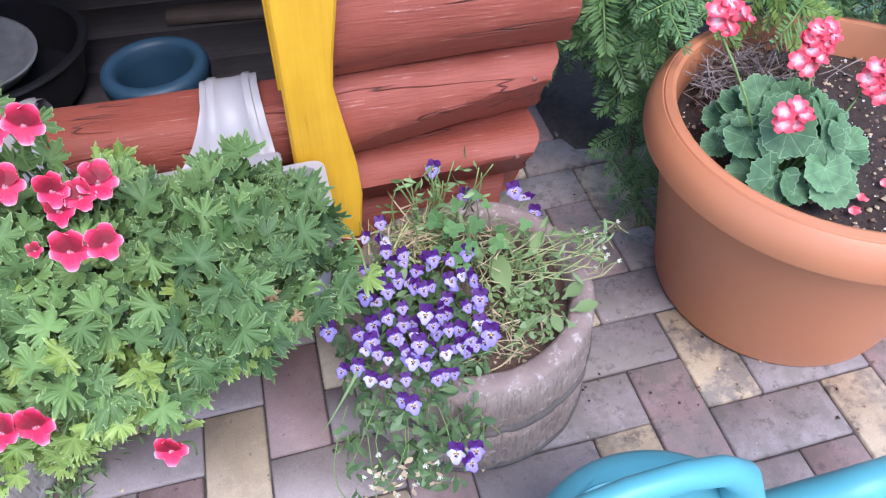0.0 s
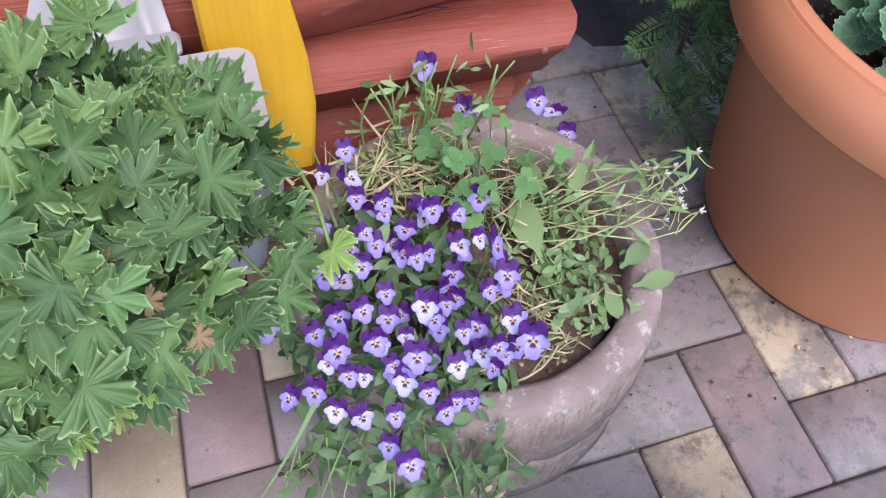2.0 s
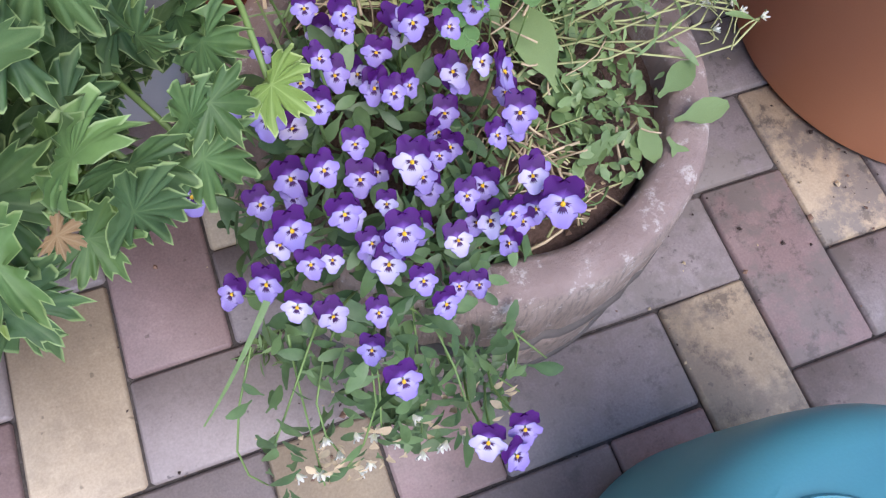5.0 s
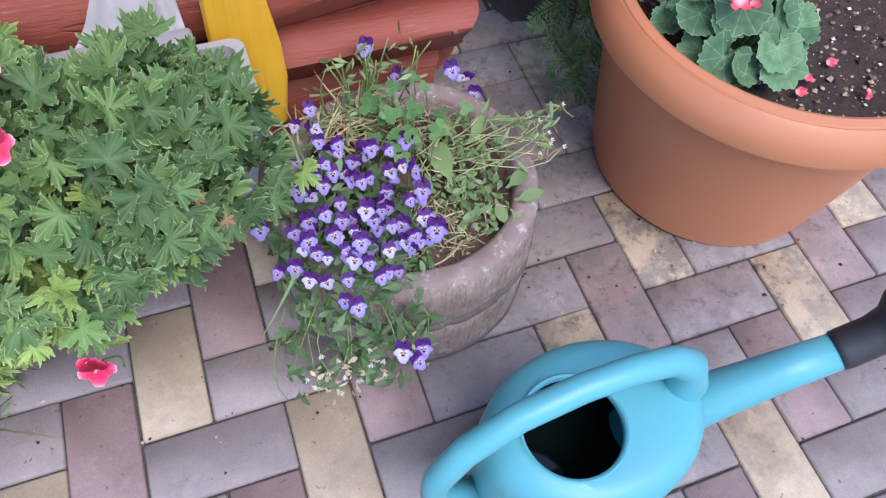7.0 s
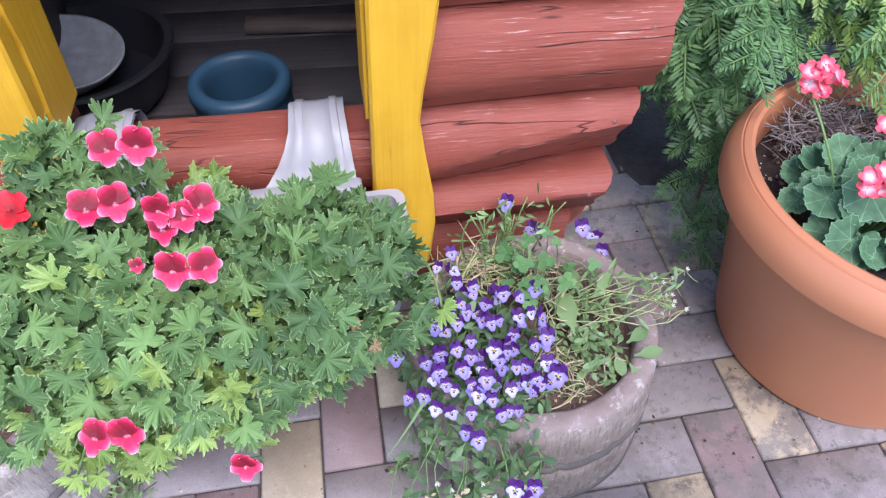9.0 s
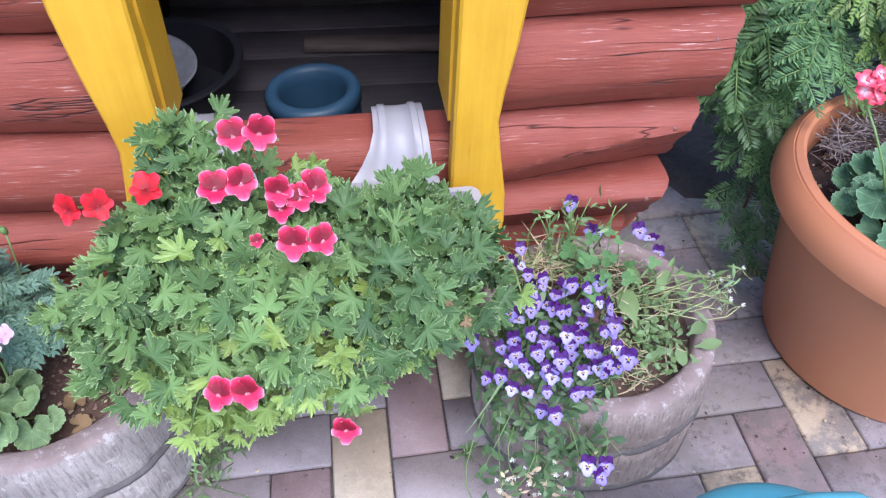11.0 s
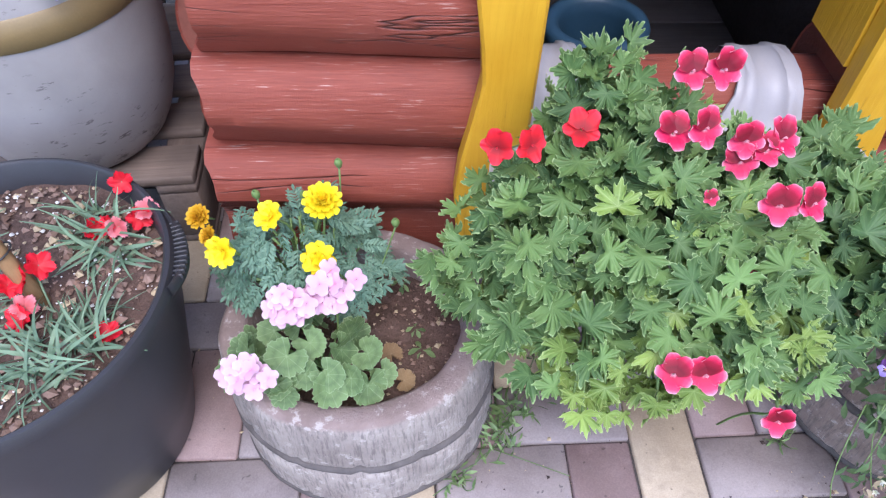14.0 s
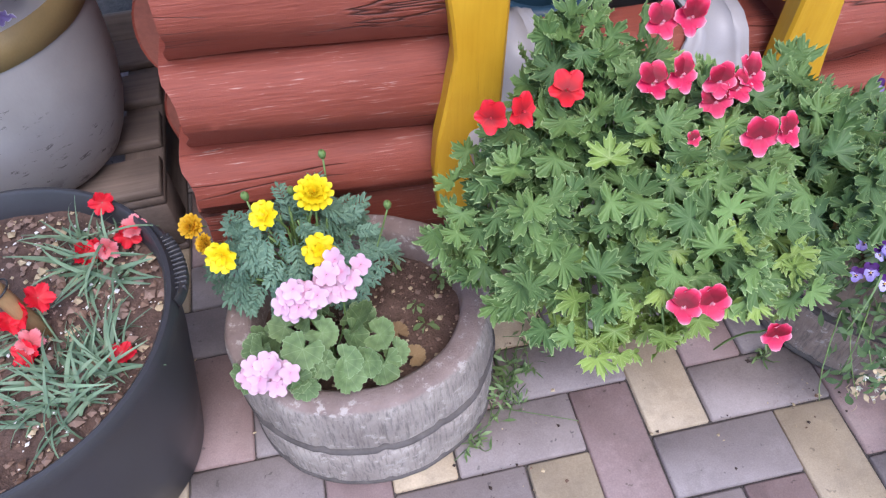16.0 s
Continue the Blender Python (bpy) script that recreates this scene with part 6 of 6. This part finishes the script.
# ---------------------------------------------------------------- dianthus in the black tub
DL = [Geo() for _ in range(4)]
for c, sd, reach in (((-0.705, 0.275), 1, 0.075), ((-0.722, 0.085), 2, 0.085), ((-0.875, 0.125), 3, 0.08), ((-0.93, 0.24), 4, 0.06)):
    dr = random.Random(sd)
    DI = thing("dianthus", "grey-green dianthus tuft with fringed red flowers", "dianthus", group="dianthus in the tub")
    g = Geo()
    for _ in range(190):
        a, d = dr.uniform(0, 6.28), math.sqrt(dr.random())
        p = Vector((c[0] + reach * 0.75 * d * math.cos(a), c[1] + reach * 0.75 * d * math.sin(a), 0.326 + 0.030 * (1 - d * d) * dr.random()))
        away = Vector((p.x + 0.835, p.y - 0.165, 0))
        lean = 0.0 if away.length < 0.11 else (away.length - 0.11) * 22
        if away.length > 0.178:
            continue
        g.merge(blade(1.0, dr.uniform(0.06, 0.10), dr.uniform(0.2, 1.5), 6, lambda t: 1 - 0.8 * t ** 2, 0.3), frame_to(p, (dr.gauss(0, 0.6), dr.gauss(-0.2, 0.6), 0.7), (math.cos(a) + dr.gauss(0, 0.6) - away.x * lean * 4, math.sin(a) + dr.gauss(-0.1, 0.6) - away.y * lean * 4, dr.uniform(0.1, 0.9) + lean), 0, dr.uniform(0.036, 0.072)))
    part("leaves", g, ["dian_leaf"], DI, kind="stuff")
    kinds = meshes("flower", ["dian_petal", "dian_leaf"], fringed, 3)
    faded = meshes("flower", ["dian_faded", "dian_leaf"], fringed, 2)
    where = {1: [(-0.700, 0.330, 0.366, 0), (-0.660, 0.288, 0.352, 1), (-0.672, 0.282, 0.345, 0), (-0.692, 0.262, 0.352, 1), (-0.705, 0.268, 0.346, 0), (-0.728, 0.27, 0.34, 0)], 2: [(-0.671, 0.108, 0.334, 0), (-0.775, 0.165, 0.372, 0), (-0.790, 0.160, 0.368, 0), (-0.755, 0.178, 0.380, 0), (-0.772, 0.14, 0.350, 1), (-0.778, 0.13, 0.342, 0)],
             3: [(-0.85, 0.155, 0.345, 0), (-0.90, 0.12, 0.35, 0)], 4: [(-0.92, 0.25, 0.345, 0)]}[sd]
    st = Geo()
    for x, y, z, f in where:
        nrm = Vector((dr.gauss(0, 0.4), -0.5 + dr.gauss(0, 0.3), 0.7))
        part("flower", dr.choice(faded if f else kinds), [], DI, at=frame_to((x, y, z), nrm, (0, 0, 1), 0, dr.uniform(0.030, 0.036)))
        st.merge(stalk(Vector((x, y, z)) - nrm.normalized() * 0.02, (c[0] * 0.5 + x * 0.5, c[1] * 0.5 + y * 0.5, 0.30), 0.0014, 0.006, 0, 5))
    part("stem", st, ["dian_leaf"], DI, kind="stuff")

# ---------------------------------------------------------------- petunias in the white barrel
PE = thing("petunia", "trailing petunia with purple white-edged flowers on the barrel", "petunia")
PL = meshes("leaf", ["weed_leaf"], lambda r: spoon(r, 0.6), 4)
for k in range(90):
    a, d = mr.uniform(0, 6.28), math.sqrt(mr.random())
    p = Vector((-0.898 + 0.14 * d * math.cos(a), 0.670 + 0.14 * d * math.sin(a), 0.588 + 0.045 * (1 - d * d) + 0.02 * mr.random()))
    part("leaf", mr.choice(PL), [], PE, at=frame_to(p, (mr.gauss(0, 0.4), -0.4, 0.8), (math.cos(a), math.sin(a), 0.1), 0, mr.uniform(0.035, 0.055)))
PK, PF = meshes("flower", ["pet_petal"], trumpet, 2), meshes("flower", ["pet_fade"], trumpet, 2)
for x, y, z, f in ((-0.760, 0.535, 0.576, 0), (-0.791, 0.535, 0.592, 0), (-0.801, 0.520, 0.555, 1), (-0.779, 0.517, 0.538, 1)):
    part("flower", R.choice(PF if f else PK), [], PE, at=frame_to((x, y, z), (0.15, -0.75, -0.6 if f else 0.5), (0, 0, 1), R.uniform(-0.5, 0.5), 0.042 if f else 0.049))

# ---------------------------------------------------------------- weeds in the paving joints
for x, y, rad, cnt in ((-0.185, 0.145, 0.045, 60), (-0.205, 0.105, 0.04, 46), (-0.262, 0.045, 0.018, 18), (-0.12, 0.20, 0.04, 40), (0.225, 0.085, 0.014, 14)):
    wd = thing("joint_weed", "small green weed growing from a paving joint", "weed", pose(x, y, 0), group="weeds in the paving joints")
    wg = Geo()
    for _ in range(cnt):
        p = Vector((mr.gauss(0, rad * 0.5), mr.gauss(0, rad * 0.5), 0.003 + 0.018 * mr.random()))
        wg.merge(spoon(mr, 0.26), frame_to(p, (mr.gauss(0, 0.6), mr.gauss(-0.2, 0.5), 0.8), (mr.gauss(0, 1), mr.gauss(0, 1), 0.3), 0, mr.uniform(0.010, 0.026)))
    for _ in range(10):
        wg.merge(stalk((mr.gauss(0, rad * 0.3), mr.gauss(0, rad * 0.3), 0), (mr.gauss(0, rad), mr.gauss(0, rad), 0.02), 0.0008, 0.006, 0, 4))
    part("leaves", wg, ["weed_leaf"], wd, kind="stuff")

# ---------------------------------------------------------------- evergreens behind the pot


def needle_spray(r, mat_len=0.021, flat=True, twigs=5):
    """A flat spray: a main shoot with side shoots, each with two rows of needles."""
    g = Geo()

    def shoot(m, length):
        g.merge(Geo().tube([(0, 0, 0), (0, length * 0.5, -0.004), (0, length, -0.014)], [0.0016, 0.0013, 0.0006], 4, 1), m)
        cnt = int(length / (0.0050 if flat else 0.0036))
        for k in range(cnt):
            t = (k + 0.5) / cnt
            ln = mat_len * (1 - 0.55 * t ** 3) * r.uniform(0.85, 1.1)
            for s in (-1, 1):
                a = s * (1.05 - 0.35 * t) + r.gauss(0, 0.07)
                dx, dy = math.sin(a), math.cos(a)
                p = Vector((0, length * t, -0.014 * t * t))
                w = 0.0021 if flat else 0.0016
                up = r.gauss(0.10, 0.14) if flat else r.gauss(0.2, 0.6)
                q = [p, p + Vector((dx * ln * 0.5 - dy * w, dy * ln * 0.5 + dx * w, up * ln * 0.5)), p + Vector((dx * ln, dy * ln, up * ln)), p + Vector((dx * ln * 0.5 + dy * w, dy * ln * 0.5 - dx * w, up * ln * 0.5))]
                g.add(q, [(0, 1, 2), (0, 2, 3)], 0, [0.3, 0.3 + 0.5 * t, 0.5 + 0.5 * t, 0.3 + 0.5 * t], m)
    shoot(Matrix.Identity(4), 0.15)
    for k in range(twigs):
        t = 0.12 + 0.16 * k
        s = 1 if k % 2 else -1
        shoot(Matrix.Translation((0, 0.15 * t, -0.014 * t * t)) @ rotz(-s * r.uniform(0.6, 0.9)) @ rotx(r.gauss(0, 0.12)), 0.085 * (1 - 0.35 * t))
    return g


def shrub(name, label, cat, mats, c, rad, count, seed, flat=True, tipmats=None, droop=-0.25, extra=()):
    ob = thing(name, label, cat)
    r = random.Random(seed)
    kinds = [needle_spray(random.Random(seed + k), 0.024 if flat else 0.013, flat, 5 if flat else 6).mesh("spray", mats) for k in range(6)]
    tips = [needle_spray(random.Random(seed + 50 + k), 0.016, flat, 3).mesh("spray", tipmats) for k in range(2)] if tipmats else kinds
    wood = Geo()
    trunk = Vector((c[0] + 0.02, c[1] + 0.10, 0.0))
    wood.tube([trunk, trunk + Vector((0.01, 0, 0.3)), Vector(c) + Vector((0, 0.05, rad[2] * 0.6))], [0.03, 0.022, 0.008], 10)
    k = 0
    while k < count:
        d = Vector((r.gauss(-0.25, 1), r.gauss(-0.5, 1), r.gauss(0.35, 0.8))).normalized()
        depth = r.uniform(0.45, 1.0) ** 0.6
        p = Vector(c) + Vector((d.x * rad[0], d.y * rad[1], d.z * rad[2])) * depth
        if p.z < (0.24 if flat else 0.03) or (p.x < 0.74 and p.y > 0.3) or ((p.x - 1.045) ** 2 + (p.y - 0.225) ** 2 < 0.40 ** 2 and p.z < 0.48) or p.x < 0.72:
            continue
        along = Vector((d.x, d.y, 0)).normalized() + Vector((r.gauss(0, 0.35), r.gauss(0, 0.35), droop + r.gauss(0, 0.3)))
        nrm = Vector((d.x * 0.3 + r.gauss(0, 0.25), d.y * 0.5 - 0.35 + r.gauss(0, 0.25), 0.85))
        tip = tipmats and r.random() < 0.34 and depth > 0.75
        part("spray", r.choice(tips if tip else kinds), [], ob, at=frame_to(p, nrm, along, r.uniform(-0.3, 0.3), r.uniform(0.9, 1.5)))
        if k % 2 == 0:
            wood.merge(stalk(p, Vector(c) + (p - Vector(c)) * 0.25, 0.0028, 0.02, 0, 5))
        k += 1
    for x, y, z, ax, ay, az, tp in extra:
        part("spray", r.choice(tips if tp else kinds), [], ob, at=frame_to((x, y, z), (r.gauss(0, 0.15), -0.45, 0.85), (ax, ay, az), 0, r.uniform(0.85, 1.05)))
        wood.merge(stalk((x, y, z), Vector(c) + (Vector((x, y, z)) - Vector(c)) * 0.4, 0.0028, 0.02, 0, 5))
    part("branches", wood, ["bark"], ob)
    return ob


OVERHANG = ((0.87, 0.49, 0.20, 0.0, -0.9, -0.5, 0), (0.85, 0.47, 0.13, -0.1, -0.9, -0.3, 0), (0.90, 0.53, 0.28, -0.5, -0.7, -0.6, 0), (0.88, 0.55, 0.16, -0.6, -0.6, -0.4, 0), (0.92, 0.55, 0.40, -0.8, -0.6, -0.4, 0), (0.88, 0.62, 0.34, -0.9, -0.5, -0.3, 0),
            (0.90, 0.52, 0.50, -0.5, -0.9, -0.2, 0), (0.95, 0.54, 0.47, -0.1, -1.0, -0.35, 0), (1.00, 0.55, 0.49, 0.2, -1.0, -0.3, 1), (0.93, 0.58, 0.54, -0.7, -0.8, -0.1, 0), (1.02, 0.58, 0.56, 0.1, -1.0, -0.1, 0), (1.08, 0.57, 0.52, 0.3, -0.9, -0.2, 0), (1.12, 0.60, 0.58, 0.2, -1.0, 0.0, 1), (0.87, 0.66, 0.50, -1.0, -0.4, 0.0, 0), (0.86, 0.72, 0.26, -1.0, -0.4, -0.3, 0))
shrub("yew_shrub", "dark green yew shrub with soft light tips behind the pot", "shrub", ["yew", "stem"], (1.14, 0.79, 0.36), (0.33, 0.36, 0.40), 105, 3, tipmats=["yew_tip", "stem"], extra=OVERHANG)
shrub("juniper_shrub", "blue-green juniper shrub behind the pot", "shrub", ["juniper", "bark"], (1.50, 0.72, 0.55), (0.34, 0.30, 0.36), 130, 8, flat=False, droop=0.2)

# ---------------------------------------------------------------- paving, piece by piece
pavement = thing("pavement", "herringbone block paving in grey, red and sand", "paving", kind="structure")
q = random.Random(11)


def paver_mesh(w, h, k, mat):
    r = random.Random(k)
    g = Geo().block((0.0014, 0.0014, -0.05), (w - 0.0014, h - 0.0014, 0.0), 0.0030, 0, None, 0.0009, r)
    return keep_edges(g.mesh("paver", [mat]), 60)


LAID = {(o, m): [paver_mesh(*((0.1, 0.2) if o == "v" else (0.2, 0.1)), 7 * k + len(m), m) for k in range(4)] for o, m in (("v", "sand_paver"), ("v", "red_paver"), ("h", "grey_paver"))}
far = Geo()
FAR = ["sand_paver", "red_paver", "grey_paver"]
for k in range(-16, 14):
    for mcol in range(-9, 10):
        for o in "vh":
            x, y = 0.1 * (k + 4 * mcol), 0.1 * (k if o == "v" else k - 1)
            if not (-2.4 < x < 2.6 and -1.6 < y < 1.2):
                continue
            mat = "grey_paver" if o == "h" else ("sand_paver" if k % 2 == 0 else "red_paver")
            dz = q.uniform(-0.0022, 0.0008)
            if -1.15 < x < 1.5 and -0.62 < y < 0.62 and not (-0.5 < x < 0.45 and y > 0.45):
                part("paver", q.choice(LAID[o, mat]), [], pavement, at=pose(x, y, dz, q.uniform(-0.4, 0.4), q.uniform(-0.4, 0.4), q.uniform(-0.35, 0.35)))
            else:
                w, h = (0.1, 0.2) if o == "v" else (0.2, 0.1)
                far.block((x + 0.002, y + 0.002, -0.05), (x + w - 0.002, y + h - 0.002, dz), 0.004, FAR.index(mat))
part("far_pavers", far, FAR, pavement, kind="stuff", smooth=False)
